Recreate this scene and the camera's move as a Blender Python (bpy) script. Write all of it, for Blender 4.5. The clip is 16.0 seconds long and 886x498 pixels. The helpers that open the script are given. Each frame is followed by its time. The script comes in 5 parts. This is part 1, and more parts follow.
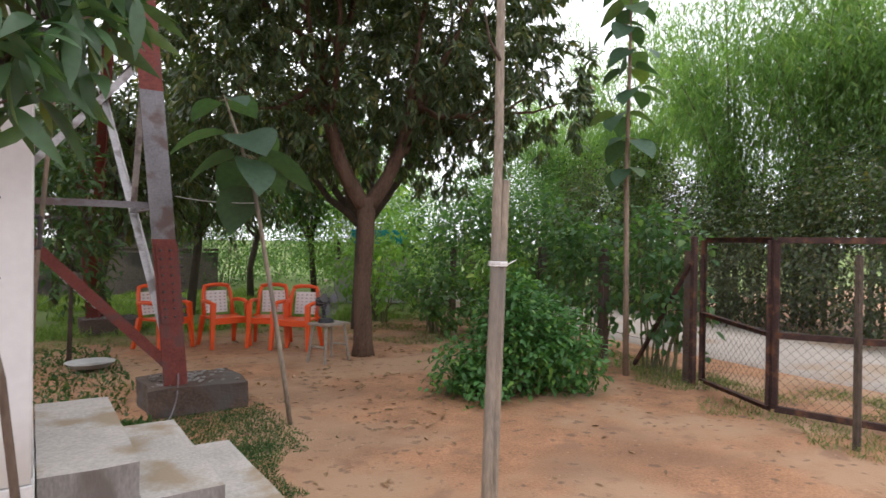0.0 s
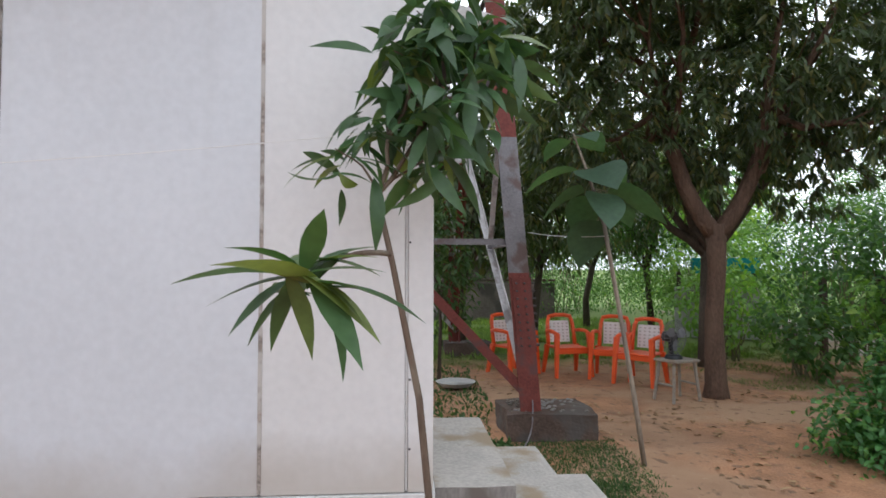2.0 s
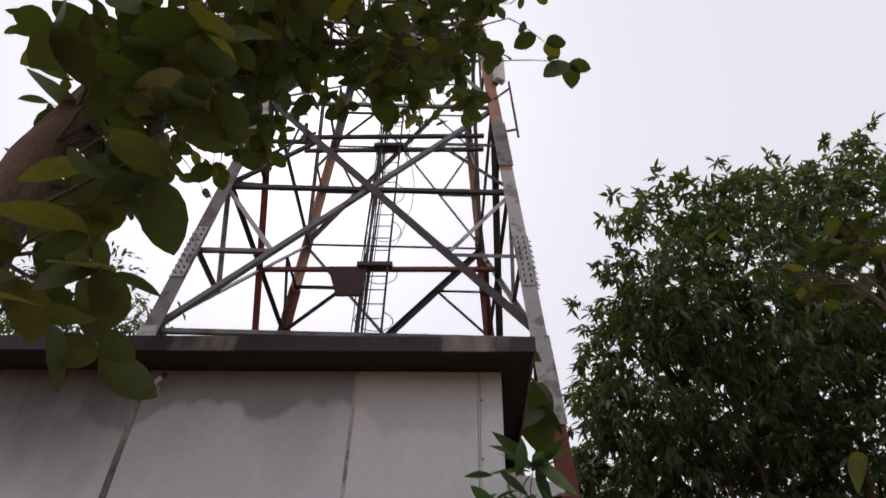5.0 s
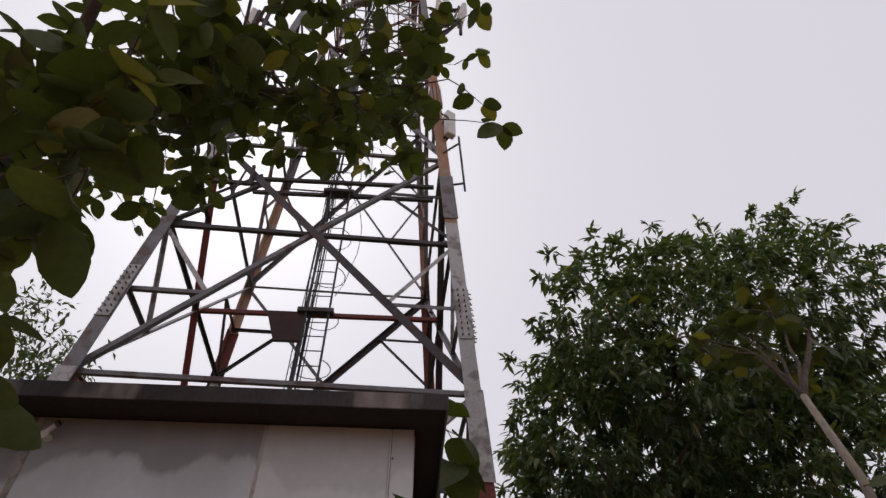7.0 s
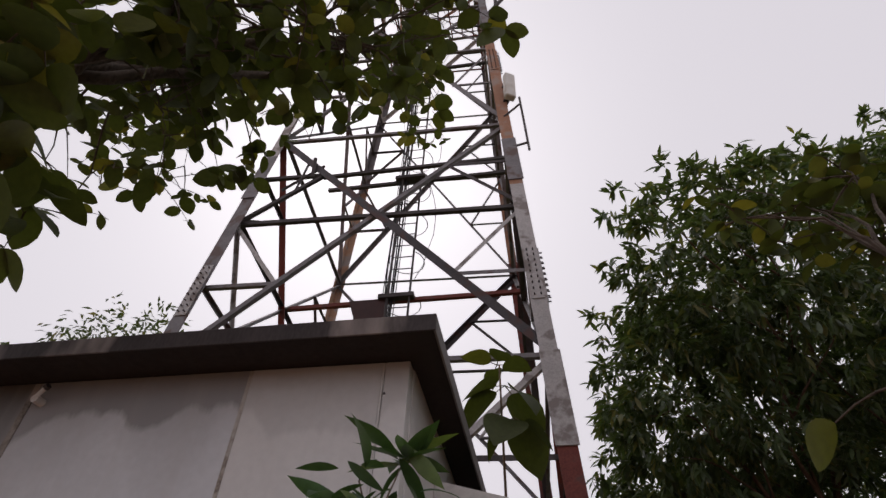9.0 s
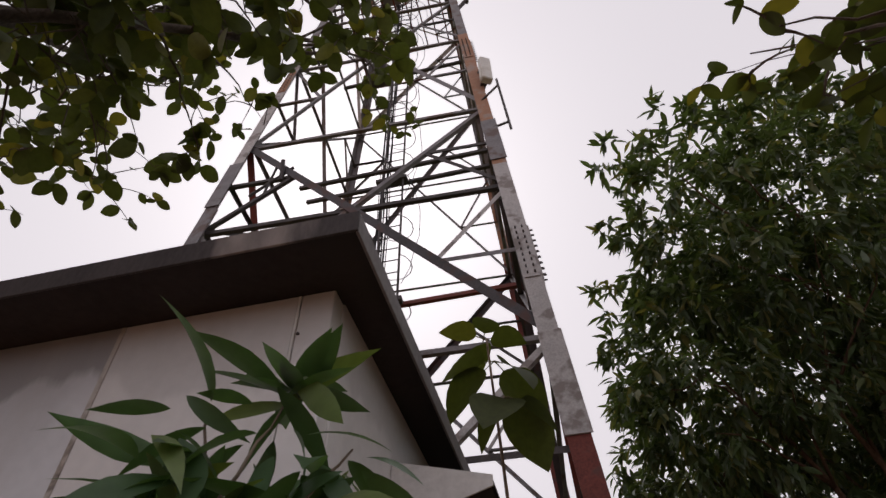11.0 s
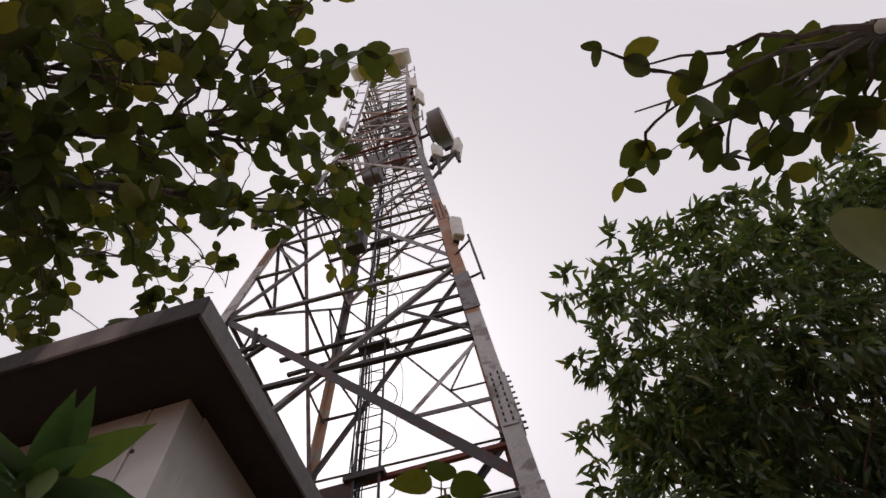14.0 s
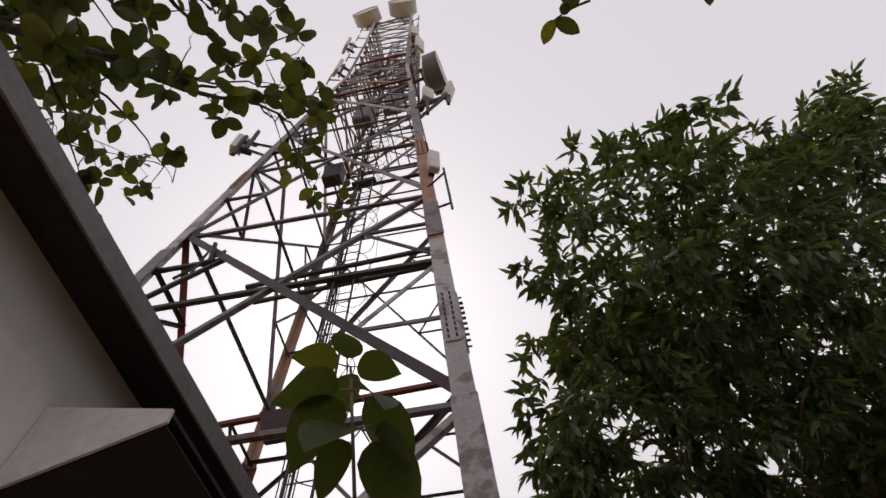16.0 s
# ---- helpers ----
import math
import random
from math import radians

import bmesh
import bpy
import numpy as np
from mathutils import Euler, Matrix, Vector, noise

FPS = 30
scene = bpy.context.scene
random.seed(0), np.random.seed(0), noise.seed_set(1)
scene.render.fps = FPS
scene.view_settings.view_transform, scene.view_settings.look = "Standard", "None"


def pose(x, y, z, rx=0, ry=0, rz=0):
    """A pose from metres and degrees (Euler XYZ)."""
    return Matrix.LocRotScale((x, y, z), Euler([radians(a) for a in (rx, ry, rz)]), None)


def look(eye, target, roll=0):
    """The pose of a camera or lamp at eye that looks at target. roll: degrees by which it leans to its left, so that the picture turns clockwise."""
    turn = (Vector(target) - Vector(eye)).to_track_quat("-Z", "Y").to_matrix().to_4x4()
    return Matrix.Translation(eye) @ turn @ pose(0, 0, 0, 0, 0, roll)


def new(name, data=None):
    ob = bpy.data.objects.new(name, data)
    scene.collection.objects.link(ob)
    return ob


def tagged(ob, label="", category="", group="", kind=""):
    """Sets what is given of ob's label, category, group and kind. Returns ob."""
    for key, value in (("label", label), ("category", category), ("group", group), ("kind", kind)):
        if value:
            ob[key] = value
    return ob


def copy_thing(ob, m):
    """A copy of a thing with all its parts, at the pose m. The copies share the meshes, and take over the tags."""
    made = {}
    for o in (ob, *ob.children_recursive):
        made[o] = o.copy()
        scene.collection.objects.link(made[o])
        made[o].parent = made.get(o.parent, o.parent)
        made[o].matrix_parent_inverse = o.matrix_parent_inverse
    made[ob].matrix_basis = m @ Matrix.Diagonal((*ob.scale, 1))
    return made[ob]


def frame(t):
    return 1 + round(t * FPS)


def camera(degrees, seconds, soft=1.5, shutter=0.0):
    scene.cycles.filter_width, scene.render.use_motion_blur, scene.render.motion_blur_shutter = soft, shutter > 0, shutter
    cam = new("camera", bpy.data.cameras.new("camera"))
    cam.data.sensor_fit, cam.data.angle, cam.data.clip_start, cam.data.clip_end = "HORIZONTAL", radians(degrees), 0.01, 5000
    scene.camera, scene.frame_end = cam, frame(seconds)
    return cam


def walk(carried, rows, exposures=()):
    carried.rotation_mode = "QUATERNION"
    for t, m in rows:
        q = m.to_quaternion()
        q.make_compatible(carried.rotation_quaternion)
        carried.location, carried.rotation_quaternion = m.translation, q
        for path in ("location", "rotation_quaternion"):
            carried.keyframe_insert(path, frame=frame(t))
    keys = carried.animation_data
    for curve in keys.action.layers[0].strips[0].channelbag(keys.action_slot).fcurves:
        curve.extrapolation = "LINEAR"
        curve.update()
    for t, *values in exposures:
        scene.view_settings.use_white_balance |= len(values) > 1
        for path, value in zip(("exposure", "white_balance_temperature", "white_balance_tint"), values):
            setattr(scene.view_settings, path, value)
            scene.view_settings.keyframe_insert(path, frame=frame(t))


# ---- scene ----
cam = camera(72.1, 16.0, shutter=0.15)
PATH = [
    (0, (0.129, -0.123, 1.557), (1.256, 1.529, 1.535), 0.8),
    (0.5, (0.133, -0.1, 1.551), (1.045, 1.679, 1.469), 0.3),
    (1, (0.081, -0.079, 1.547), (0.801, 1.785, 1.466), 0.6),
    (1.5, (0.023, -0.058, 1.553), (0.445, 1.897, 1.501), 1.0),
    (2, (-0.017, -0.008, 1.585), (0.127, 1.985, 1.651), 0.1),
    (2.5, (-0.051, -0.059, 1.669), (-0.061, 1.925, 1.925), 1.1),
    (3, (-0.049, -0.036, 1.666), (-0.132, 1.905, 2.139), 1.1),
    (3.5, (-0.058, -0.081, 1.727), (-0.186, 1.792, 2.417), 1.5),
    (4, (-0.058, -0.102, 1.768), (-0.21, 1.708, 2.605), 0.6),
    (4.5, (-0.059, -0.136, 1.791), (-0.16, 1.558, 2.849), 0.6),
    (5, (-0.055, -0.167, 1.84), (-0.126, 1.366, 3.123), 1.6),
    (5.2, (-0.05, -0.188, 1.866), (-0.124, 1.279, 3.224), 2.0),
    (7.3, (0.195, -0.209, 1.859), (0.278, 1.216, 3.26), 0.4),
    (7.5, (0.243, -0.131, 1.848), (0.254, 1.309, 3.235), 1.4),
    (8, (0.374, 0.116, 1.859), (0.291, 1.499, 3.302), 1.4),
    (8.5, (0.646, 0.298, 1.832), (0.409, 1.683, 3.255), 2.0),
    (8.7, (0.75, 0.369, 1.841), (0.455, 1.78, 3.227), 3.5),
    (10.8, (0.795, 1.338, 2.028), (0.548, 2.66, 3.509), -2.0),
    (11, (0.819, 1.447, 2.057), (0.535, 2.786, 3.515), -1.6),
    (11.5, (0.853, 1.603, 2.072), (0.668, 2.778, 3.68), -4.2),
    (12, (0.86, 1.755, 2.074), (0.739, 2.777, 3.789), -6.1),
    (12.5, (0.936, 1.834, 2.079), (0.693, 2.808, 3.809), -3.3),
    (13, (1.028, 1.851, 2.081), (0.743, 2.811, 3.812), -1.7),
    (13.5, (1.099, 1.857, 2.092), (0.823, 2.782, 3.843), -2.0),
    (14, (1.096, 1.918, 2.072), (0.937, 2.808, 3.856), -7.4),
    (14.5, (1.027, 2.081, 2.051), (0.885, 2.978, 3.833), -7.6),
    (15, (1.062, 2.273, 2.03), (0.912, 3.237, 3.775), -8.7),
    (15.5, (1.25, 2.505, 2.043), (0.995, 3.425, 3.8), -0.1),
    (16, (1.354, 2.66, 2.032), (1.177, 3.638, 3.768), -2.8),
]
EXPOSURES = [(0, 0.84, 6350, 9), (0.7, 0.96, 6150, 6), (1.5, 0.86, 5900, 2), (2.0, 0.74, 6000, 4), (2.5, 0.76, 6050, 5), (3.0, 0.68, 6100, 7), (3.5, 0.38, 6200, 9), (5, -0.55, 6400, 12), (8, -0.8, 6550, 14), (11, -0.72, 6750, 15), (16, -0.75, 6750, 15)]
walk(cam, [(t, look(eye, target, roll)) for t, eye, target, roll in PATH], EXPOSURES)

# ---- world, sun ----
world = bpy.data.worlds.new("overcast_sky")
scene.world = world
world.use_nodes = True
wn, wl = world.node_tree.nodes, world.node_tree.links
wn.clear()
w_out = wn.new("ShaderNodeOutputWorld")
w_bg = wn.new("ShaderNodeBackground")
w_sky = wn.new("ShaderNodeTexSky")
w_sky.sky_type = "NISHITA"
w_sky.sun_disc = False
w_sky.sun_elevation = radians(52)
w_sky.sun_rotation = radians(-25)
w_sky.dust_density = 6.0
w_hsv = wn.new("ShaderNodeHueSaturation")
w_hsv.inputs["Saturation"].default_value = 0.12
w_hsv.inputs["Value"].default_value = 0.16
w_mix = wn.new("ShaderNodeMixRGB")
w_mix.inputs["Fac"].default_value = 0.9
w_mix.inputs["Color2"].default_value = (1.24, 1.225, 1.32, 1)
w_bg.inputs["Strength"].default_value = 1.0
wl.new(w_sky.outputs[0], w_hsv.inputs["Color"])
wl.new(w_hsv.outputs[0], w_mix.inputs["Color1"])
wl.new(w_mix.outputs[0], w_bg.inputs["Color"])
wl.new(w_bg.outputs[0], w_out.inputs["Surface"])
sun_data = bpy.data.lights.new("sun", "SUN")
sun_data.energy, sun_data.angle, sun_data.color = 0.7, radians(40), (1.0, 0.985, 0.96)
sun = new("sun", sun_data)
sun.matrix_world = look((-5, 10, 16), (0, 0, 0))


# ---- materials ----
def mat(name, base, rough=0.8, metal=0.0, var=0.25, scale=6.0, fine=60.0, bump=0.15, second=None, amount=0.0, stain_scale=1.5, stretch=(1, 1, 1), spec=0.35, coarse_bump=0.0):
    """Principled surface with grain at two scales and an optional second colour in stains."""
    m = bpy.data.materials.new(name)
    m.use_nodes = True
    n, l = m.node_tree.nodes, m.node_tree.links
    p = n["Principled BSDF"]
    p.inputs["Roughness"].default_value, p.inputs["Metallic"].default_value = rough, metal
    p.inputs["Specular IOR Level"].default_value = spec
    tc, mp = n.new("ShaderNodeTexCoord"), n.new("ShaderNodeMapping")
    mp.inputs["Scale"].default_value = stretch
    l.new(tc.outputs["Object"], mp.inputs["Vector"])

    def tex(size, detail=5.0):
        t = n.new("ShaderNodeTexNoise")
        t.inputs["Scale"].default_value, t.inputs["Detail"].default_value = size, detail
        l.new(mp.outputs[0], t.inputs["Vector"])
        return t

    big, small = tex(scale), tex(fine, 3.0)
    mul = n.new("ShaderNodeMixRGB")
    mul.blend_type = "MULTIPLY"
    mul.inputs["Fac"].default_value = 1.0
    mul.inputs["Color1"].default_value = (*base, 1)
    add = n.new("ShaderNodeMath")
    l.new(big.outputs["Fac"], add.inputs[0])
    l.new(small.outputs["Fac"], add.inputs[1])
    rng = n.new("ShaderNodeMapRange")
    rng.inputs["From Min"].default_value, rng.inputs["From Max"].default_value = 0.7, 1.3
    rng.inputs["To Min"].default_value, rng.inputs["To Max"].default_value = 1 - var, 1 + var
    l.new(add.outputs[0], rng.inputs["Value"])
    l.new(rng.outputs[0], mul.inputs["Color2"])
    colour = mul.outputs[0]
    if second:
        st = tex(stain_scale, 8.0)
        ramp = n.new("ShaderNodeMapRange")
        ramp.inputs["From Min"].default_value, ramp.inputs["From Max"].default_value = 0.62 - 0.3 * amount, 0.72 - 0.3 * amount
        l.new(st.outputs["Fac"], ramp.inputs["Value"])
        mx = n.new("ShaderNodeMixRGB")
        mx.inputs["Color2"].default_value = (*second, 1)
        l.new(ramp.outputs[0], mx.inputs["Fac"])
        l.new(colour, mx.inputs["Color1"])
        colour = mx.outputs[0]
    l.new(colour, p.inputs["Base Color"])
    if bump:
        b = n.new("ShaderNodeBump")
        b.inputs["Strength"].default_value, b.inputs["Distance"].default_value = bump, 0.01 + coarse_bump
        l.new(add.outputs[0], b.inputs["Height"])
        l.new(b.outputs[0], p.inputs["Normal"])
    return m


def leaf_mat(name, base, young, back=0.5, rough=0.42, spread=0.5):
    """Leaf blade: each leaf its own green, light coming through from behind."""
    m = bpy.data.materials.new(name)
    m.use_nodes = True
    n, l = m.node_tree.nodes, m.node_tree.links
    p = n["Principled BSDF"]
    p.inputs["Roughness"].default_value = rough
    p.inputs["Specular IOR Level"].default_value = 0.45
    geo = n.new("ShaderNodeNewGeometry")
    ramp = n.new("ShaderNodeValToRGB")
    e = ramp.color_ramp.elements
    e[0].position, e[1].position = 0.0, 1.0
    e[0].color = (*[c * (1 - spread * 0.5) for c in base], 1)
    e[1].color = (*young, 1)
    mid = e.new(0.8)
    mid.color = (*[c * (1 + spread * 0.4) for c in base], 1)
    info, addr, frac = n.new("ShaderNodeObjectInfo"), n.new("ShaderNodeMath"), n.new("ShaderNodeMath")
    frac.operation = "FRACT"
    l.new(geo.outputs["Random Per Island"], addr.inputs[0])
    l.new(info.outputs["Random"], addr.inputs[1])
    l.new(addr.outputs[0], frac.inputs[0])
    l.new(frac.outputs[0], ramp.inputs["Fac"])
    tc = n.new("ShaderNodeTexCoord")
    nz = n.new("ShaderNodeTexNoise")
    nz.inputs["Scale"].default_value = 25.0
    l.new(tc.outputs["Object"], nz.inputs["Vector"])
    rng = n.new("ShaderNodeMapRange")
    rng.inputs["To Min"].default_value, rng.inputs["To Max"].default_value = 0.7, 1.3
    l.new(nz.outputs["Fac"], rng.inputs["Value"])
    mul = n.new("ShaderNodeMixRGB")
    mul.blend_type = "MULTIPLY"
    mul.inputs["Fac"].default_value = 1.0
    l.new(ramp.outputs[0], mul.inputs["Color1"])
    l.new(rng.outputs[0], mul.inputs["Color2"])
    l.new(mul.outputs[0], p.inputs["Base Color"])
    tr = n.new("ShaderNodeBsdfTranslucent")
    warm = n.new("ShaderNodeMixRGB")
    warm.blend_type = "MULTIPLY"
    warm.inputs["Fac"].default_value = 1.0
    warm.inputs["Color2"].default_value = (1.5, 1.6, 0.6, 1)
    l.new(mul.outputs[0], warm.inputs["Color1"])
    l.new(warm.outputs[0], tr.inputs["Color"])
    mix = n.new("ShaderNodeMixShader")
    mix.inputs["Fac"].default_value = back
    out = n["Material Output"]
    l.new(p.outputs[0], mix.inputs[1])
    l.new(tr.outputs[0], mix.inputs[2])
    l.new(mix.outputs[0], out.inputs["Surface"])
    return m


def panel_mat(name, base, damp_shade, mildew=0.0):
    """Painted sandwich panel: off-white, rain streaks running down, splashed dirt near the foot, and moisture marks
    under the eave deepened with painted shade of eave and tree.
    """
    m = mat(name, base, 0.55, var=0.05, scale=1.2, fine=25, bump=0.04, spec=0.3)
    n, l = m.node_tree.nodes, m.node_tree.links
    p = n["Principled BSDF"]
    src = p.inputs["Base Color"].links[0].from_socket
    tc = n.new("ShaderNodeTexCoord")

    def layer(src, stretch, lo, hi, colour, top, fade, strength):
        mp = n.new("ShaderNodeMapping")
        mp.inputs["Scale"].default_value = stretch
        l.new(tc.outputs["Object"], mp.inputs["Vector"])
        nz = n.new("ShaderNodeTexNoise")
        nz.inputs["Scale"].default_value, nz.inputs["Detail"].default_value = 1.0, 6.0
        l.new(mp.outputs[0], nz.inputs["Vector"])
        sep = n.new("ShaderNodeSeparateXYZ")
        l.new(tc.outputs["Object"], sep.inputs[0])
        grad = n.new("ShaderNodeMapRange")
        grad.inputs["From Min"].default_value, grad.inputs["From Max"].default_value = fade, top
        l.new(sep.outputs["Z"], grad.inputs["Value"])
        add = n.new("ShaderNodeMath")
        l.new(nz.outputs["Fac"], add.inputs[0])
        l.new(grad.outputs[0], add.inputs[1])
        r = n.new("ShaderNodeMapRange")
        r.inputs["From Min"].default_value, r.inputs["From Max"].default_value = lo, hi
        r.inputs["To Max"].default_value = strength
        l.new(add.outputs[0], r.inputs["Value"])
        mx = n.new("ShaderNodeMixRGB")
        mx.inputs["Color2"].default_value = (*colour, 1)
        l.new(r.outputs[0], mx.inputs["Fac"])
        l.new(src, mx.inputs["Color1"])
        return mx.outputs[0]

    # upper wall: moisture marks, with eave and tree shade put into their colour
    src = layer(src, (2.4, 2.4, 0.5), 1.02, 1.07, (0.24, 0.235, 0.24), 3.55, 2.72, damp_shade)
    src = layer(src, (0.9, 0.9, 0.4), 1.10, 1.40, (0.30, 0.29, 0.29), 4.2, 1.2, damp_shade)
    if mildew:
        src = layer(src, (1.3, 1.3, 0.5), 0.92, 1.30, (0.10, 0.09, 0.08), 3.6, 2.0, mildew)
    src = layer(src, (11.0, 11.0, 0.15), 0.85, 1.25, (0.45, 0.43, 0.41), 9.0, 0.0, 0.3)
    src = layer(src, (2.2, 2.2, 1.6), 0.98, 1.45, (0.40, 0.35, 0.29), 0.5, 1.15, 0.6)
    l.new(src, p.inputs["Base Color"])
    return m


M_PANEL_OLD = panel_mat("shelter_paint_mildewed", (0.58, 0.585, 0.60), 0.9, 0.8)
M_DRIP = mat("drip_stain", (0.17, 0.15, 0.13), 0.9, var=0.5, scale=9, fine=70, second=(0.36, 0.33, 0.30), amount=0.35, stain_scale=5)
M_PANEL = panel_mat("shelter_paint", (0.60, 0.61, 0.635), 0.85)
M_PANEL_NEW = panel_mat("shelter_paint_newer", (0.655, 0.642, 0.635), 0.2)
M_SEAM = mat("seam_dirt", (0.30, 0.26, 0.23), 0.9, var=0.5, scale=9, fine=70, second=(0.48, 0.45, 0.42), amount=0.5, stain_scale=7)
M_TRIM = mat("shelter_trim", (0.60, 0.585, 0.57), 0.6, var=0.12, scale=3, fine=40, second=(0.40, 0.35, 0.30), amount=0.08, stain_scale=4)
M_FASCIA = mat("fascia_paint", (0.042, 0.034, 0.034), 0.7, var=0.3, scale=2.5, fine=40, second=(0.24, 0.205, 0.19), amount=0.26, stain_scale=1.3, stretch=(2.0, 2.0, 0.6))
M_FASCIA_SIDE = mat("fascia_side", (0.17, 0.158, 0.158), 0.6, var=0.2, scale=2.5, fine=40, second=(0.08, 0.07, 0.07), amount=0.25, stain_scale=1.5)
# near-black brown shared by roof slab, canopy sheets and floor deck
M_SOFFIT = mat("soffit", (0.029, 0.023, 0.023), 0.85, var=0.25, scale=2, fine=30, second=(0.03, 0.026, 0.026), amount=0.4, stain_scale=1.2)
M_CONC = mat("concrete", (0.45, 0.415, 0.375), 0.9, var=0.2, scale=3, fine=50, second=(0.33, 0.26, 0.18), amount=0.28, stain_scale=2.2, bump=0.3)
M_CONC_SIDE = mat("darker_concrete", (0.24, 0.225, 0.21), 0.92, var=0.25, scale=3, fine=50, second=(0.15, 0.13, 0.115), amount=0.4, stain_scale=2.5, stretch=(1.5, 1.5, 0.6), bump=0.35)
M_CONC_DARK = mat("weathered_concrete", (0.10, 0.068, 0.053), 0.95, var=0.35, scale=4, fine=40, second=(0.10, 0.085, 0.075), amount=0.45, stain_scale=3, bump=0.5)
M_RED = mat("red_oxide_paint", (0.17, 0.040, 0.030), 0.65, var=0.3, scale=5, fine=50, second=(0.12, 0.05, 0.045), amount=0.3, stain_scale=5, metal=0.0)
M_SIGN = mat("dark_red_sheet", (0.045, 0.016, 0.014), 0.6, var=0.3, scale=5, fine=50)
M_ORANGE = mat("faded_orange_paint", (0.36, 0.19, 0.12), 0.7, var=0.25, scale=4, fine=50, second=(0.33, 0.25, 0.21), amount=0.35, stain_scale=4)
M_PALE = mat("pale_orange_paint", (0.45, 0.28, 0.19), 0.7, var=0.25, scale=4, fine=50, second=(0.36, 0.32, 0.30), amount=0.35, stain_scale=4)
M_WHITE = mat("weathered_white_paint", (0.47, 0.45, 0.45), 0.65, var=0.2, scale=5, fine=50, second=(0.25, 0.22, 0.21), amount=0.35, stain_scale=5)
M_GALV = mat("galvanised_steel", (0.185, 0.172, 0.178), 0.55, var=0.25, scale=5, fine=60, second=(0.13, 0.09, 0.08), amount=0.3, stain_scale=4, metal=0.35)
M_STEEL = mat("weathered_steel", (0.07, 0.062, 0.066), 0.6, var=0.3, scale=5, fine=60, second=(0.09, 0.05, 0.045), amount=0.3, stain_scale=4, metal=0.25)
M_DARKSTEEL = mat("dark_steel", (0.07, 0.06, 0.06), 0.6, var=0.3, scale=6, fine=60, metal=0.3)
M_CABLE = mat("black_cable", (0.02, 0.02, 0.022), 0.6, var=0.2, bump=0)
M_BOLT = mat("bolt_steel", (0.09, 0.075, 0.075), 0.5, metal=0.5, var=0.2, bump=0)
M_ANT = mat("antenna_white", (0.62, 0.61, 0.58), 0.45, var=0.08, scale=3, fine=30, second=(0.42, 0.38, 0.32), amount=0.15, bump=0.02)
M_DRUM = mat("drum_grey", (0.17, 0.17, 0.18), 0.5, var=0.12, bump=0.02)
M_GATE = mat("gate_rust", (0.055, 0.030, 0.025), 0.8, var=0.4, scale=8, fine=60, second=(0.13, 0.06, 0.035), amount=0.3, stain_scale=8)
M_BARK = mat("mango_bark", (0.115, 0.070, 0.048), 0.95, var=0.35, scale=6, fine=45, second=(0.12, 0.075, 0.05), amount=0.35, stain_scale=6, stretch=(1, 1, 0.35), bump=0.7, coarse_bump=0.02)
M_BARK2 = mat("dark_bark", (0.085, 0.065, 0.05), 0.95, var=0.35, scale=6, fine=45, stretch=(1, 1, 0.35), bump=0.6, coarse_bump=0.02)
M_STEM = mat("sapling_bark", (0.24, 0.175, 0.13), 0.9, var=0.3, scale=8, fine=60, second=(0.16, 0.13, 0.10), amount=0.3, stain_scale=6, stretch=(1, 1, 0.3), bump=0.5)
M_SAPLING = mat("young_mango_bark", (0.12, 0.085, 0.062), 0.9, var=0.3, scale=8, fine=60, second=(0.2, 0.16, 0.12), amount=0.3, stain_scale=6, stretch=(1, 1, 0.3), bump=0.5)
M_TWIG = mat("green_twig", (0.17, 0.16, 0.09), 0.85, var=0.3, scale=10, fine=60)
M_STAKE = mat("dry_stake", (0.27, 0.22, 0.17), 0.9, var=0.3, scale=8, fine=70, second=(0.17, 0.15, 0.13), amount=0.45, stain_scale=2.5, stretch=(1, 1, 0.25), bump=0.6)
M_ORPLASTIC = mat("orange_plastic", (0.72, 0.09, 0.015), 0.38, var=0.06, scale=4, fine=50, bump=0.02, spec=0.5)
M_WPLASTIC = mat("white_plastic", (0.72, 0.70, 0.68), 0.45, var=0.06, scale=4, fine=50, bump=0.02, spec=0.5)
M_STOOL = mat("stool_paint", (0.27, 0.23, 0.19), 0.7, var=0.2, scale=6, fine=50, second=(0.22, 0.16, 0.12), amount=0.25, stain_scale=8)
M_BLACK = mat("black_plastic", (0.015, 0.015, 0.017), 0.45, var=0.2, bump=0)
M_STONE = mat("old_wall_plaster", (0.21, 0.17, 0.16), 0.95, var=0.35, scale=1.5, fine=20, second=(0.11, 0.095, 0.09), amount=0.4, stain_scale=1.2, bump=0.5)
M_LIME = mat("whitewash", (0.48, 0.47, 0.45), 0.9, var=0.15, scale=2, fine=20, second=(0.27, 0.26, 0.24), amount=0.3)
M_TARP = mat("turquoise_tarpaulin", (0.03, 0.30, 0.33), 0.55, var=0.2, scale=3, fine=20)
M_ROAD = mat("concrete_road", (0.40, 0.345, 0.30), 0.95, var=0.12, scale=1.2, fine=30, second=(0.36, 0.27, 0.20), amount=0.3, stain_scale=0.8, bump=0.2)
M_ROCK = mat("laterite", (0.30, 0.19, 0.13), 0.95, var=0.35, scale=5, fine=40, bump=0.6, coarse_bump=0.02)
M_DRYLEAF = leaf_mat("dry_leaf", (0.24, 0.145, 0.075), (0.36, 0.24, 0.13), 0.1, 0.7, 0.8)
M_MANGO = leaf_mat("mango_leaf", (0.076, 0.108, 0.052), (0.20, 0.185, 0.075), 0.37, 0.28)
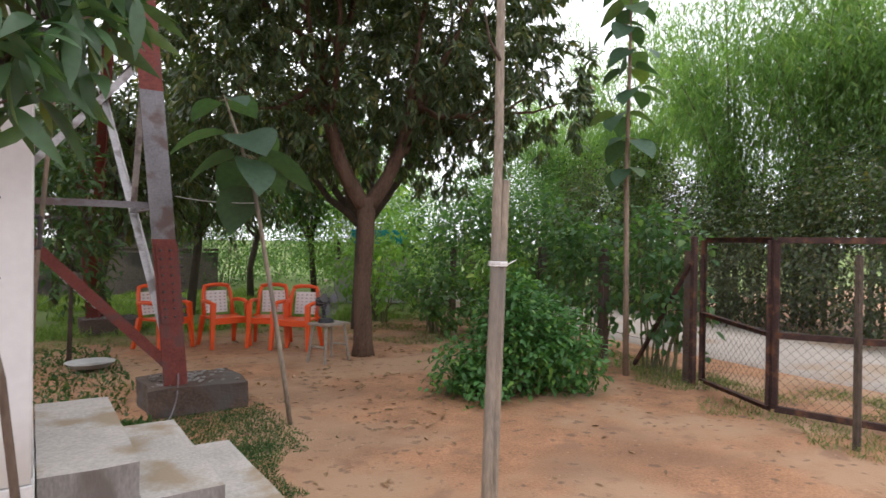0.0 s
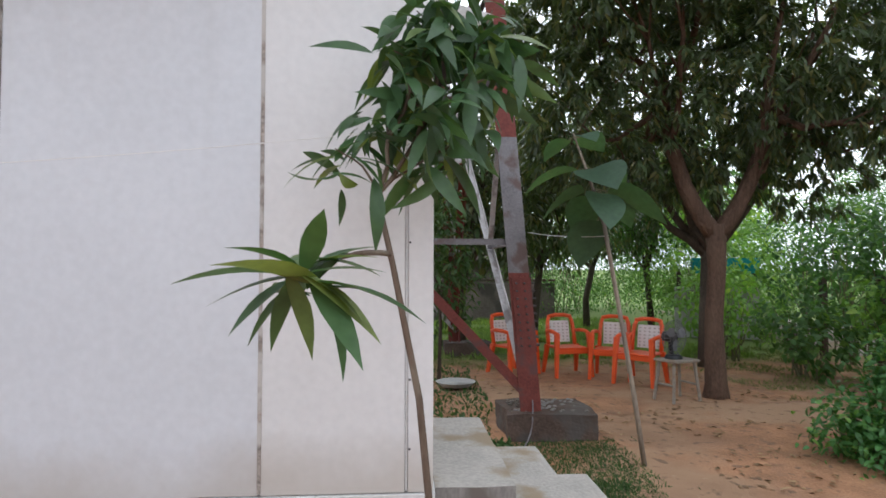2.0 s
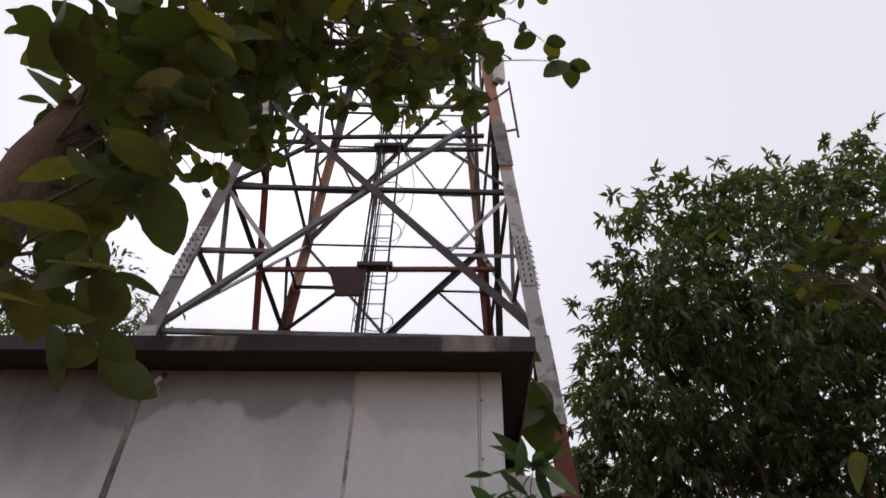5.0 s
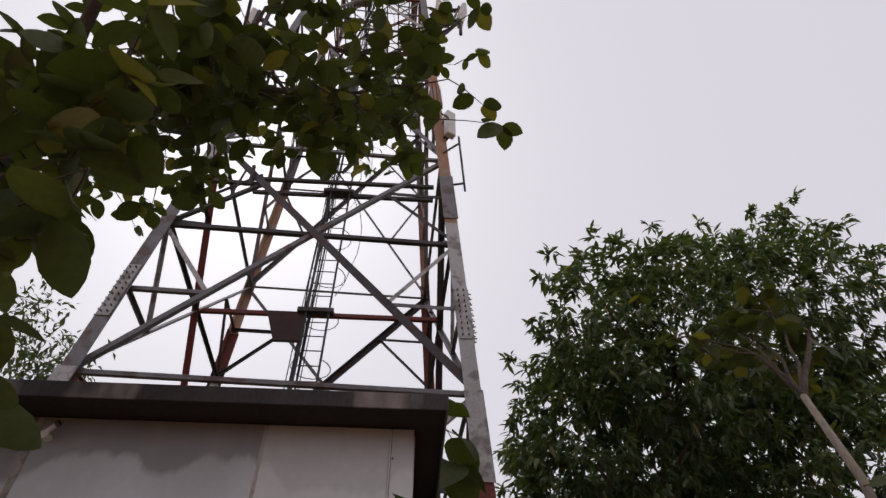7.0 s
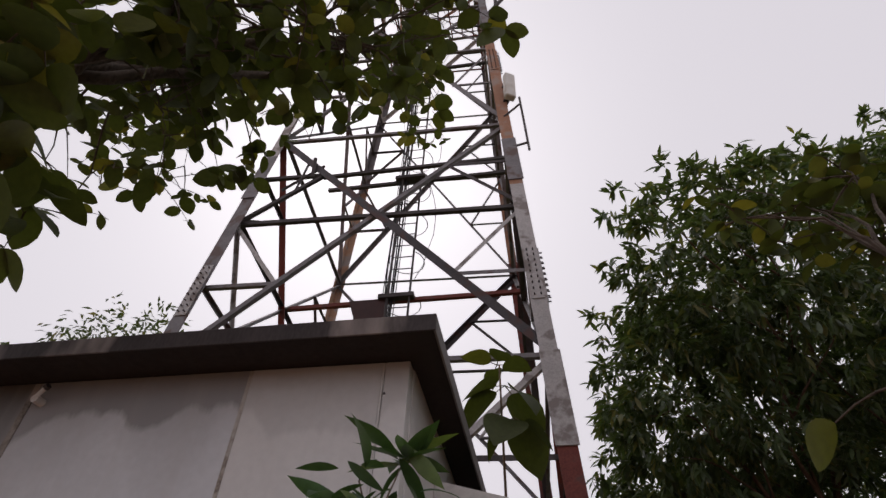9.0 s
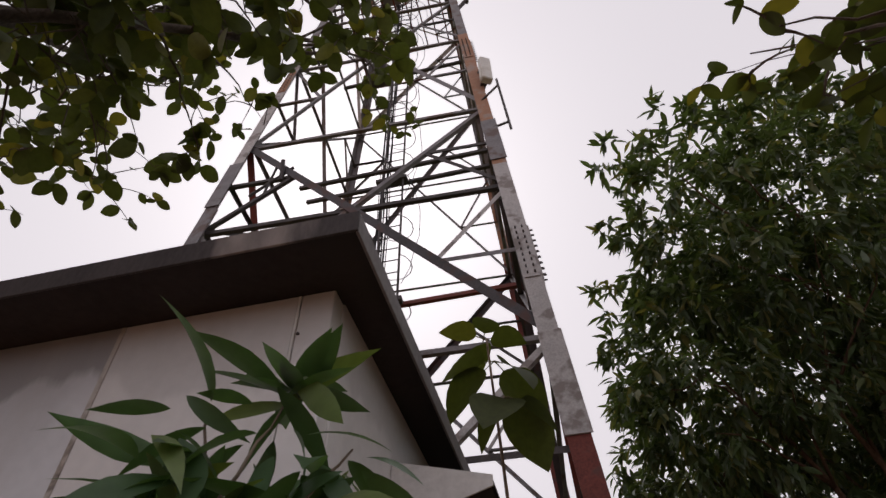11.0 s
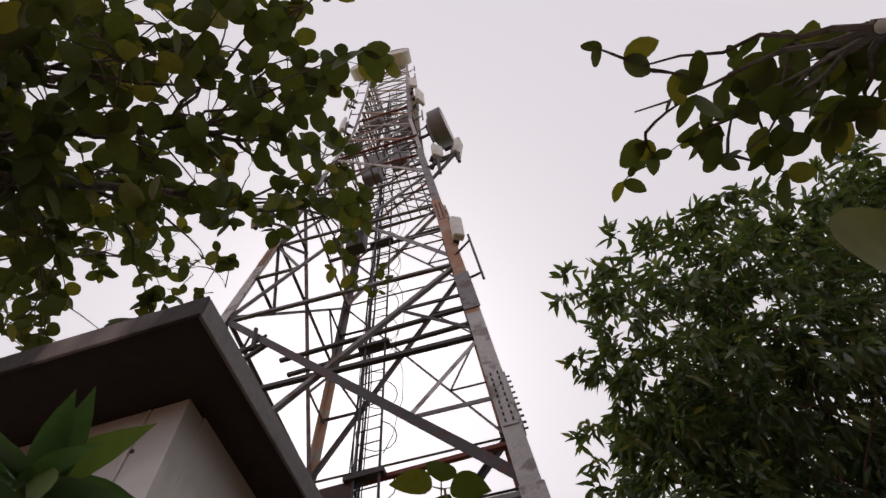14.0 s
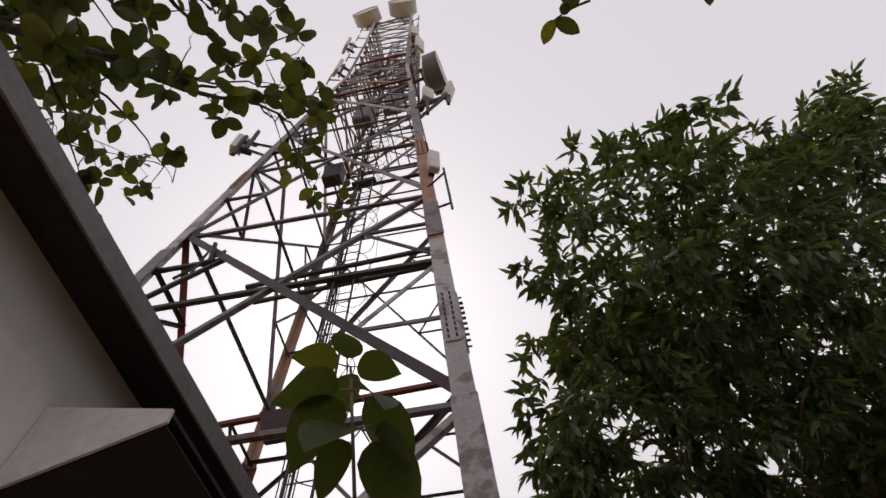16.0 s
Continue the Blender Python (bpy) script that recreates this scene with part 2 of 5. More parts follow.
M_MANGO_YOUNG = leaf_mat("mango_sapling_leaf", (0.060, 0.115, 0.050), (0.17, 0.21, 0.06), 0.33, 0.4)
M_TEAK = leaf_mat("teak_leaf", (0.064, 0.12, 0.072), (0.15, 0.21, 0.07), 0.35, 0.55)
M_BROAD = leaf_mat("broad_leaf", (0.058, 0.070, 0.021), (0.17, 0.145, 0.03), 0.33, 0.65)
M_YOUNG_TEAK = leaf_mat("young_teak_leaf", (0.10, 0.105, 0.02), (0.17, 0.145, 0.03), 0.4, 0.65)
M_BUSH = leaf_mat("bush_leaf", (0.07, 0.18, 0.05), (0.21, 0.36, 0.085), 0.35, 0.42)
M_FARLEAF = leaf_mat("far_leaf", (0.08, 0.16, 0.055), (0.20, 0.31, 0.085), 0.5, 0.55)
# brighter green with the sunlight on the foliage put into its colour
M_SUNLITLEAF = leaf_mat("sunlit_leaf", (0.19, 0.34, 0.08), (0.36, 0.48, 0.12), 0.4, 0.55)
M_BAMBOO = leaf_mat("bamboo_leaf", (0.16, 0.27, 0.10), (0.30, 0.38, 0.16), 0.55, 0.55)
M_VINE = leaf_mat("vine_leaf", (0.072, 0.15, 0.062), (0.18, 0.27, 0.085), 0.5, 0.5)
# dark leaf: the shade among thickets and far trees is in its colour
M_THICKET = leaf_mat("shaded_thicket_leaf", (0.060, 0.082, 0.040), (0.17, 0.15, 0.07), 0.35, 0.55)
M_GRASS = leaf_mat("grass_blade", (0.17, 0.26, 0.065), (0.32, 0.36, 0.12), 0.35, 0.6)
M_DULLGRASS = leaf_mat("dry_grass_blade", (0.15, 0.185, 0.065), (0.30, 0.27, 0.12), 0.3, 0.65)
M_WEED = leaf_mat("weed_leaf", (0.055, 0.11, 0.035), (0.13, 0.17, 0.055), 0.3, 0.6)


def ground_mat():
    """Red earth with paler worn tracks, darker moist soil and a grassy cast further off."""
    m = mat("red_earth", (0.352, 0.183, 0.098), 0.95, var=0.34, scale=2.6, fine=55, second=(0.39, 0.242, 0.146), amount=0.5, stain_scale=0.7, bump=0.45, coarse_bump=0.015)
    n, l = m.node_tree.nodes, m.node_tree.links
    p = n["Principled BSDF"]
    src = p.inputs["Base Color"].links[0].from_socket
    tc = n.new("ShaderNodeTexCoord")
    for size, lo, hi, col, k in ((0.55, 0.52, 0.66, (0.20, 0.11, 0.065), 0.6), (3.2, 0.58, 0.68, (0.24, 0.135, 0.085), 0.7), (9.0, 0.60, 0.68, (0.14, 0.09, 0.06), 0.75), (22.0, 0.68, 0.73, (0.45, 0.31, 0.20), 0.7)):
        nz = n.new("ShaderNodeTexNoise")
        nz.inputs["Scale"].default_value, nz.inputs["Detail"].default_value = size, 8.0
        l.new(tc.outputs["Object"], nz.inputs["Vector"])
        r = n.new("ShaderNodeMapRange")
        r.inputs["From Min"].default_value, r.inputs["From Max"].default_value, r.inputs["To Max"].default_value = lo, hi, k
        l.new(nz.outputs["Fac"], r.inputs["Value"])
        mx = n.new("ShaderNodeMixRGB")
        mx.inputs["Color2"].default_value = (*col, 1)
        l.new(r.outputs[0], mx.inputs["Fac"])
        l.new(src, mx.inputs["Color1"])
        src = mx.outputs[0]
    # rough turf beyond the swept yard
    sep, nz = n.new("ShaderNodeSeparateXYZ"), n.new("ShaderNodeTexNoise")
    nz.inputs["Scale"].default_value, nz.inputs["Detail"].default_value = 0.8, 6.0
    l.new(tc.outputs["Object"], sep.inputs[0])
    l.new(tc.outputs["Object"], nz.inputs["Vector"])
    far, wob = n.new("ShaderNodeMapRange"), n.new("ShaderNodeMath")
    wob.operation = "MULTIPLY_ADD"
    wob.inputs[1].default_value = 3.0
    l.new(nz.outputs["Fac"], wob.inputs[0])
    l.new(sep.outputs["Y"], wob.inputs[2])
    far.inputs["From Min"].default_value, far.inputs["From Max"].default_value = 11.6, 12.8
    l.new(wob.outputs[0], far.inputs["Value"])
    mx = n.new("ShaderNodeMixRGB")
    mx.inputs["Color2"].default_value = (0.15, 0.20, 0.055, 1)
    l.new(far.outputs[0], mx.inputs["Fac"])
    l.new(src, mx.inputs["Color1"])
    l.new(mx.outputs[0], p.inputs["Base Color"])
    return m


M_EARTH = ground_mat()


# ---- builders ----
def mesh_of(name, verts, faces, material=None, smooth=False):
    me = bpy.data.meshes.new(name)
    me.from_pydata(verts, [], faces)
    if material:
        me.materials.append(material)
    if smooth:
        me.polygons.foreach_set("use_smooth", [True] * len(me.polygons))
    me.update()
    return me


def part(name, bm, material, parent=None, label="", smooth=False, bevel=0.0):
    """Links a bmesh (or a mesh) as one object under a thing or part."""
    if isinstance(bm, bmesh.types.BMesh):
        if bevel:
            bmesh.ops.bevel(bm, geom=bm.edges[:], offset=bevel, segments=1, affect="EDGES", clamp_overlap=True)
        bmesh.ops.recalc_face_normals(bm, faces=bm.faces[:])
        me = bpy.data.meshes.new(name)
        bm.to_mesh(me)
        bm.free()
        me.materials.append(material)
        if smooth:
            me.polygons.foreach_set("use_smooth", [True] * len(me.polygons))
    else:
        me = bm
    ob = new(name, me)
    ob.parent = parent
    return tagged(ob, label)


def thing(name, label, category, at=(0, 0, 0), rz=0.0, group="", kind=""):
    e = new(name)
    e.empty_display_size = 0.1
    e.matrix_basis = pose(*at, 0, 0, rz)
    return tagged(e, label, category, group, kind)


def box(bm, x0, x1, y0, y1, z0, z1):
    c = bmesh.ops.create_cube(bm, size=1.0)["verts"]
    bmesh.ops.scale(bm, vec=(x1 - x0, y1 - y0, z1 - z0), verts=c)
    bmesh.ops.translate(bm, vec=((x0 + x1) / 2, (y0 + y1) / 2, (z0 + z1) / 2), verts=c)
    return c


def boxed(x0, x1, y0, y1, z0, z1):
    bm = bmesh.new()
    box(bm, x0, x1, y0, y1, z0, z1)
    return bm


def rod(bm, p, q, r0, r1=None, sides=8, caps=True):
    """A straight round bar from p to q."""
    p, q = Vector(p), Vector(q)
    d = q - p
    m = Matrix.Translation((p + q) / 2) @ d.to_track_quat("Z", "Y").to_matrix().to_4x4()
    bmesh.ops.create_cone(bm, cap_ends=caps, segments=sides, radius1=r0, radius2=r0 if r1 is None else r1, depth=d.length, matrix=m)


def rods(*bars, sides=8):
    bm = bmesh.new()
    for p, q, r in bars:
        rod(bm, p, q, r, sides=sides)
    return bm


def tube(bm, pts, radii, sides=7):
    """A bent tapering tube through pts."""
    pts = [Vector(p) for p in pts]
    rings = []
    for i, p in enumerate(pts):
        d = (pts[min(i + 1, len(pts) - 1)] - pts[max(i - 1, 0)]).normalized()
        u = d.cross(Vector((0.31, 0.87, 0.11))).normalized()
        v = d.cross(u)
        rings.append([bm.verts.new(p + radii[i] * (math.cos(2 * math.pi * k / sides) * u + math.sin(2 * math.pi * k / sides) * v)) for k in range(sides)])
    for a, b in zip(rings, rings[1:]):
        for k in range(sides):
            bm.faces.new((a[k], a[(k + 1) % sides], b[(k + 1) % sides], b[k]))
    bm.faces.new(rings[-1])
    bm.faces.new(list(reversed(rings[0])))


def curve_points(a, b, sag, steps=8, jitter=0.0, rnd=random):
    a, b = Vector(a), Vector(b)
    out = []
    for i in range(steps + 1):
        t = i / steps
        p = a.lerp(b, t) + Vector(sag) * (4 * t * (1 - t))
        if jitter and 0 < i < steps:
            p += Vector([rnd.uniform(-jitter, jitter) for _ in range(3)])
        out.append(p)
    return out


def angle_bar(p, q, w, inward, t=0.012):
    """A steel angle (L section) from p to q; one leg lies in the face, the other points inward."""
    p, q = Vector(p), Vector(q)
    d = (q - p).normalized()
    n = Vector(inward)
    n = (n - d * n.dot(d)).normalized()
    s = d.cross(n)
    prof = [(0, 0), (w, 0), (w, t), (t, t), (t, w), (0, w)]
    vs = [e + s * (a - w / 2) + n * b for e in (p, q) for a, b in prof]
    fs = [(i, (i + 1) % 6, (i + 1) % 6 + 6, i + 6) for i in range(6)] + [(5, 4, 3, 2, 1, 0), (6, 7, 8, 9, 10, 11)]
    return vs, fs


LANCE = (((0, 0), (0.25, 0.38), (0.55, 0.5), (0.82, 0.26), (1.0, 0.0)), 0.10)
LANCE_FINE = (((0, 0), (0.06, 0.14), (0.16, 0.30), (0.30, 0.43), (0.46, 0.50), (0.62, 0.44), (0.78, 0.29), (0.91, 0.11), (1.0, 0.0)), 0.1)
OVATE_FINE = (((0, 0.0), (0.05, 0.22), (0.15, 0.41), (0.30, 0.49), (0.46, 0.50), (0.62, 0.44), (0.77, 0.32), (0.90, 0.15), (1.0, 0.0)), 0.08)
OVATE = (((0, 0.0), (0.12, 0.36), (0.4, 0.5), (0.72, 0.40), (0.92, 0.16), (1.0, 0.0)), 0.08)
ROUND = (((0, 0.0), (0.06, 0.18), (0.2, 0.39), (0.4, 0.5), (0.62, 0.49), (0.82, 0.34), (0.94, 0.15), (1.0, 0.0)), 0.08)
SIMPLE = (((0, 0), (0.45, 0.5), (1.0, 0.0)), 0.08)


def leaves(name, pos, direction, up, length, width, material, shape=SIMPLE, droop=0.35, fold=0.25, parent=None, label="", rng=None):
    """Many leaf blades as one mesh: each a midrib with two half blades, folded along the rib and bent down to the tip."""
    prof = shape[0]
    n = len(pos)
    d = direction / np.linalg.norm(direction, axis=1, keepdims=True)
    side = np.cross(d, up)
    side /= np.linalg.norm(side, axis=1, keepdims=True) + 1e-9
    nor = np.cross(side, d)
    L, W = length[:, None], width[:, None]
    cols, index = [], []
    for (t, w) in prof:
        centre = pos + d * L * t - nor * L * droop * t * t
        if w == 0:
            cols.append(centre)
            index.append((len(cols) - 1,) * 3)
        else:
            lift = nor * W * w * fold
            cols += [centre - side * W * w + lift, centre, centre + side * W * w + lift]
            index.append((len(cols) - 3, len(cols) - 2, len(cols) - 1))
    k = len(cols)
    co = np.stack(cols, 1).reshape(-1, 3)
    faces = []
    for a, b in zip(index, index[1:]):
        for s in (0, 1):
            f = [a[s], a[s + 1], b[s + 1], b[s]] if s == 0 else [a[1], a[2], b[2], b[1]]
            g = []
            for v in f:
                if v not in g:
                    g.append(v)
            faces.append(g)
    sizes = np.array([len(f) for f in faces] * n)
    flat = np.array([v for f in faces for v in f])
    loops = (np.arange(n)[:, None] * k + flat[None, :]).ravel()
    starts = np.concatenate([[0], np.cumsum(sizes)[:-1]])
    me = bpy.data.meshes.new(name)
    me.vertices.add(len(co))
    me.vertices.foreach_set("co", co.ravel())
    me.loops.add(len(loops))
    me.loops.foreach_set("vertex_index", loops.astype(np.int32))
    me.polygons.add(len(sizes))
    me.polygons.foreach_set("loop_start", starts.astype(np.int32))
    me.polygons.foreach_set("use_smooth", np.ones(len(sizes), dtype=bool))
    me.update(calc_edges=True)
    me.materials.append(material)
    ob = new(name, me)
    ob.parent = parent
    return tagged(ob, label)


def leaves_each(name, pos, direction, up, length, width, material, shape, droop, fold, parent):
    """The same blades, each one a part of its own, for leaves near enough to be told apart."""
    for i in range(len(pos)):
        s = slice(i, i + 1)
        leaves(name, pos[s], direction[s], up[s], length[s], width[s], material, shape, droop, fold, parent)


def unit(rng, n):
    v = rng.normal(size=(n, 3))
    return v / np.linalg.norm(v, axis=1, keepdims=True)


def tufts(rng, centres, per, length, width, spread=0.06, drop=0.35, outward=None):
    """Leaves in whorls round the ends of twigs: positions, directions, ups, lengths, widths."""
    n = len(centres) * per
    c = np.repeat(centres, per, axis=0)
    d = unit(rng, n)
    d[:, 2] = d[:, 2] * 0.6 - drop
    if outward is not None:
        d += np.repeat(outward, per, axis=0) * 0.5
    d /= np.linalg.norm(d, axis=1, keepdims=True)
    up = np.tile([0, 0, 1.0], (n, 1)) + rng.normal(scale=0.35, size=(n, 3))
    return c + rng.normal(scale=spread, size=(n, 3)), d, up, length * rng.uniform(0.65, 1.25, n), width * rng.uniform(0.75, 1.2, n)


def crown_points(rng, lobes, count):
    """Twig ends near the surface of several overlapping lobes, so that the outline is uneven and has gaps."""
    vol = np.array([r[0] * r[1] * r[2] for _, r in lobes]) ** 0.75
    pick = rng.choice(len(lobes), size=count, p=vol / vol.sum())
    u = unit(rng, count)
    rad = rng.uniform(0.42, 1.0, count) ** 0.5 * rng.choice([1.0, 1.0, 1.0, 1.18], count)
    cs = np.array([c for c, _ in lobes])[pick]
    rs = np.array([r for _, r in lobes])[pick]
    return cs + u * rs * rad[:, None], u


# ---- ground ----
def ground_height(x, y):
    near = 1.0 if (x - 2) ** 2 + (y - 3) ** 2 < 900 else 0.3
    return near * 0.035 * (noise.noise((x * 0.45, y * 0.45, 0.3)) + 0.5 * noise.noise((x * 1.7, y * 1.7, 2.1))) - 0.02


def build_ground():
    xs = sorted(set([-1500, -400, -150, -60, -30] + [round(-16 + 0.4 * i, 2) for i in range(101)] + [30, 45, 70, 150, 400, 1500]))
    ys = sorted(set([-1500, -400, -150, -60, -25] + [round(-12 + 0.4 * i, 2) for i in range(96)] + [32, 45, 70, 150, 400, 1500]))
    verts = [(x, y, ground_height(x, y)) for y in ys for x in xs]
    w = len(xs)
    faces = [(j * w + i, j * w + i + 1, (j + 1) * w + i + 1, (j + 1) * w + i) for j in range(len(ys) - 1) for i in range(w - 1)]
    ob = new("ground", mesh_of("ground", verts, faces, M_EARTH, True))
    tagged(ob, "bare reddish-brown earth yard with scattered dry leaves", "ground", kind="structure")


build_ground()

# lane beyond the gate: the road follows the fence line
LANE_A, LANE_B = Vector((9.9, 14.0, 0)), Vector((7.9, -8.0, 0))


def build_lane():
    d = (LANE_B - LANE_A).normalized()
    s = Vector((-d.y, d.x, 0))
    if s.x < 0:
        s = -s
    verts, faces = [], []
    n = 60
    for i in range(n + 1):
        p = LANE_A - d * 8 + d * (38 * i / n)
        for off, z in ((-1.05, -0.06), (-1.0, 0.045), (0.9, 0.065), (2.3, 0.05), (2.4, -0.06)):
            wob = 0.12 * noise.noise((i * 0.4, off, 3.0))
            verts.append(tuple(p + s * (off + wob) + Vector((0, 0, z))))
    for i in range(n):
        for k in range(4):
            a = i * 5 + k
            faces.append((a, a + 1, a + 6, a + 5))
    ob = new("road", mesh_of("road", verts, faces, M_ROAD, True))
    tagged(ob, "pale concrete lane beyond the gate", "road", kind="structure")


build_lane()

# ---- telecom shelter ----
SX0, SX1, SY0, SY1 = -4.35, 0.15, 2.85, 5.35
SZ0, SZ1 = 0.55, 3.48
shelter = thing("equipment_shelter", "off-white panelled telecom equipment shelter raised on concrete piers, rain-stained", "shelter")
W = 0.08
DY0, DY1, DZ1 = 3.52, 4.40, 2.60
SEAMS = (-4.15, -3.01, -1.83, -0.65, 0.02)


def build_shelter():
    edges = [SX0] + list(SEAMS) + [SX1]
    for a, b in zip(edges, edges[1:]):
        part("wall_panel", boxed(a + 0.006, b - 0.006, SY0, SY0 + W, SZ0, SZ1), M_PANEL_OLD if b < -1.8 else M_PANEL if b < -0.5 else M_PANEL_NEW, shelter, bevel=0.003)
    for x in SEAMS:
        w = 0.017 if x == -1.83 else 0.009 if x < 0 else 0.004
        part("seam", boxed(x - w, x + w, SY0 - 0.0035, SY0 + 0.01, SZ0 + 0.01, SZ1 - 0.005), M_DRIP if x == -1.83 else M_SEAM if x < 0 else M_TRIM, shelter, "dirty sealed panel joint")
    part("wall_panel", boxed(SX0, SX1, SY1 - W, SY1, SZ0, SZ1), M_PANEL, shelter)
    part("wall_panel", boxed(SX0, SX0 + W, SY0 + W, SY1 - W, SZ0, SZ1), M_PANEL, shelter)
    bm = bmesh.new()
    box(bm, SX1 - W, SX1, SY0 + W, DY0, SZ0, SZ1)
    box(bm, SX1 - W, SX1, DY1, SY1 - W, SZ0, SZ1)
    box(bm, SX1 - W, SX1, DY0, DY1, DZ1, SZ1)
    part("wall_panel", bm, M_PANEL_NEW, shelter)
    door = part("door", boxed(SX1 - 0.06, SX1 - 0.015, DY0 + 0.01, DY1 - 0.01, SZ0 + 0.01, DZ1 - 0.01), M_TRIM, shelter, "closed pale grey steel door", bevel=0.004)
    part("handle", rods(((SX1 + 0.03, DY0 + 0.1, 1.5), (SX1 + 0.03, DY0 + 0.1, 1.66), 0.012), ((SX1 - 0.02, DY0 + 0.1, 1.5), (SX1 + 0.035, DY0 + 0.1, 1.5), 0.01), ((SX1 - 0.02, DY0 + 0.1, 1.66), (SX1 + 0.035, DY0 + 0.1, 1.66), 0.01)), M_DARKSTEEL, door)
    # base channel, floor and supporting frame
    for b in ((SX0 - 0.004, SX1 + 0.004, SY0 - 0.012, SY0 + 0.05), (SX0 - 0.004, SX1 + 0.004, SY1 - 0.05, SY1 + 0.012), (SX1 - 0.05, SX1 + 0.008, SY0 + 0.052, SY1 - 0.052), (SX0 - 0.008, SX0 + 0.05, SY0 + 0.052, SY1 - 0.052)):
        part("base_channel", boxed(*b, 0.43, SZ0 - 0.004), M_TRIM, shelter, "stained white base channel", bevel=0.003)
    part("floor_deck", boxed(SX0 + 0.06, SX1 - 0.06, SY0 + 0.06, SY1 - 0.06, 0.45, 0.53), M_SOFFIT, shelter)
    for y in (SY0 + 0.25, SY1 - 0.3):
        part("floor_beam", boxed(SX0 + 0.05, SX1 - 0.02, y - 0.05, y + 0.05, 0.30, 0.428), M_GATE, shelter, "rusty steel floor beam", bevel=0.004)
        for x in (-4.1, -2.9, -1.7, -0.75, -0.12):
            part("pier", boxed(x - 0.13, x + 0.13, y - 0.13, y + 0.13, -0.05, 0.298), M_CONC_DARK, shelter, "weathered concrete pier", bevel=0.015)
    # roof slab with overhang, fascia and soffit
    RX0, RX1, RY0, RY1 = SX0 - 0.16, 0.313, 2.586, SY1 + 0.25
    part("roof", boxed(RX0 + 0.012, RX1 - 0.012, RY0 + 0.012, RY1 - 0.012, 3.484, 3.538), M_SOFFIT, shelter, "dark roof slab")
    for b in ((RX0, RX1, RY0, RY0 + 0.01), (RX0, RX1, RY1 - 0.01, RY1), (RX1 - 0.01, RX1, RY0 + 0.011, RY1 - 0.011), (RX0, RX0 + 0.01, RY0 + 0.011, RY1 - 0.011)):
        # end strips get a lighter grey than the front and back ones
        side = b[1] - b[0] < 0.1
        part("fascia", boxed(*b, 3.455, 3.545), M_FASCIA_SIDE if side else M_FASCIA, shelter, "lighter grey fascia strip" if side else "patchy dark fascia strip", bevel=0.002)
    # capped cable stub under the eave, with its drip line down the joint
    stub = part("wall_outlet", rods(((-1.75, 2.85, 3.36), (-1.75, 2.79, 3.355), 0.022), ((-1.765, 2.80, 3.355), (-1.70, 2.775, 3.40), 0.012)), M_TRIM, shelter, "capped cable stub under the eave")
    part("cap", rods(((-1.70, 2.775, 3.40), (-1.685, 2.77, 3.41), 0.017)), M_DARKSTEEL, stub)
    # screws down the corner flashing
    for i in range(9):
        z = 0.75 + i * 0.32
        part("screw", rods(((0.035, SY0 - 0.005, z), (0.035, SY0 + 0.002, z), 0.006), sides=6), M_DARKSTEEL, shelter)
    # canopy over the door
    C = [(SX1 + 0.002, 3.54, 3.19), (SX1 + 0.002, 4.62, 3.19), (0.53, 4.62, 3.09), (0.53, 3.54, 3.09)]
    bm = bmesh.new()
    lo = [bm.verts.new(c) for c in C]
    hi = [bm.verts.new((c[0], c[1], c[2] + 0.012)) for c in C]
    bm.faces.new(lo)
    bm.faces.new(hi[::-1])
    for k in range(4):
        bm.faces.new((lo[k], hi[k], hi[(k + 1) % 4], lo[(k + 1) % 4]))
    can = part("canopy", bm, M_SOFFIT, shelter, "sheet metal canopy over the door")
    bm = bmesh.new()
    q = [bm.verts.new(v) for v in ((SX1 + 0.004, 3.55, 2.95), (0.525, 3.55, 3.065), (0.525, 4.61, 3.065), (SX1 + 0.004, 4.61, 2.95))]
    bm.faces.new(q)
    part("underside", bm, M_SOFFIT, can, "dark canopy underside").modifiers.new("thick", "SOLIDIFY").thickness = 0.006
    for y in (3.535, 4.615):
        bm = bmesh.new()
        a = [bm.verts.new(v) for v in ((SX1 + 0.003, y, 3.20), (0.535, y, 3.10), (0.535, y, 3.06), (SX1 + 0.003, y, 2.94))]
        f = bm.faces.new(a)
        r = bmesh.ops.extrude_face_region(bm, geom=[f])
        bmesh.ops.translate(bm, vec=(0, 0.008, 0), verts=[v for v in r["geom"] if isinstance(v, bmesh.types.BMVert)])
        part("cheek", bm, M_TRIM, can, "pale grey side cheek")


build_shelter()

# ---- entrance steps ----
steps = thing("entrance_steps", "three rough cast concrete steps beside the shelter door", "steps")
for x0, x1, y0, y1, z in ((0.165, 0.57, 3.02, 4.42, 0.51), (0.572, 0.945, 2.96, 4.27, 0.34), (0.947, 1.28, 2.87, 4.17, 0.17)):
    bm = boxed(x0, x1, y0, y1, -0.08, z)
    bmesh.ops.subdivide_edges(bm, edges=bm.edges[:], cuts=5, use_grid_fill=True)
    for v in bm.verts:
        k = noise.noise(v.co * 3.1)
        v.co += Vector((0.008 * noise.noise(v.co * 4 + Vector((5, 0, 0))), 0.008 * k, 0.006 * noise.noise(v.co * 5)))
        v.co.x = max(v.co.x, x0)
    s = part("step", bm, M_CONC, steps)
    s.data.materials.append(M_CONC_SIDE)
    # upright faces take a darker concrete with its own stains, treads the paler one
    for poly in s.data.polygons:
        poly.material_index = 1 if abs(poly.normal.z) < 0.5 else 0
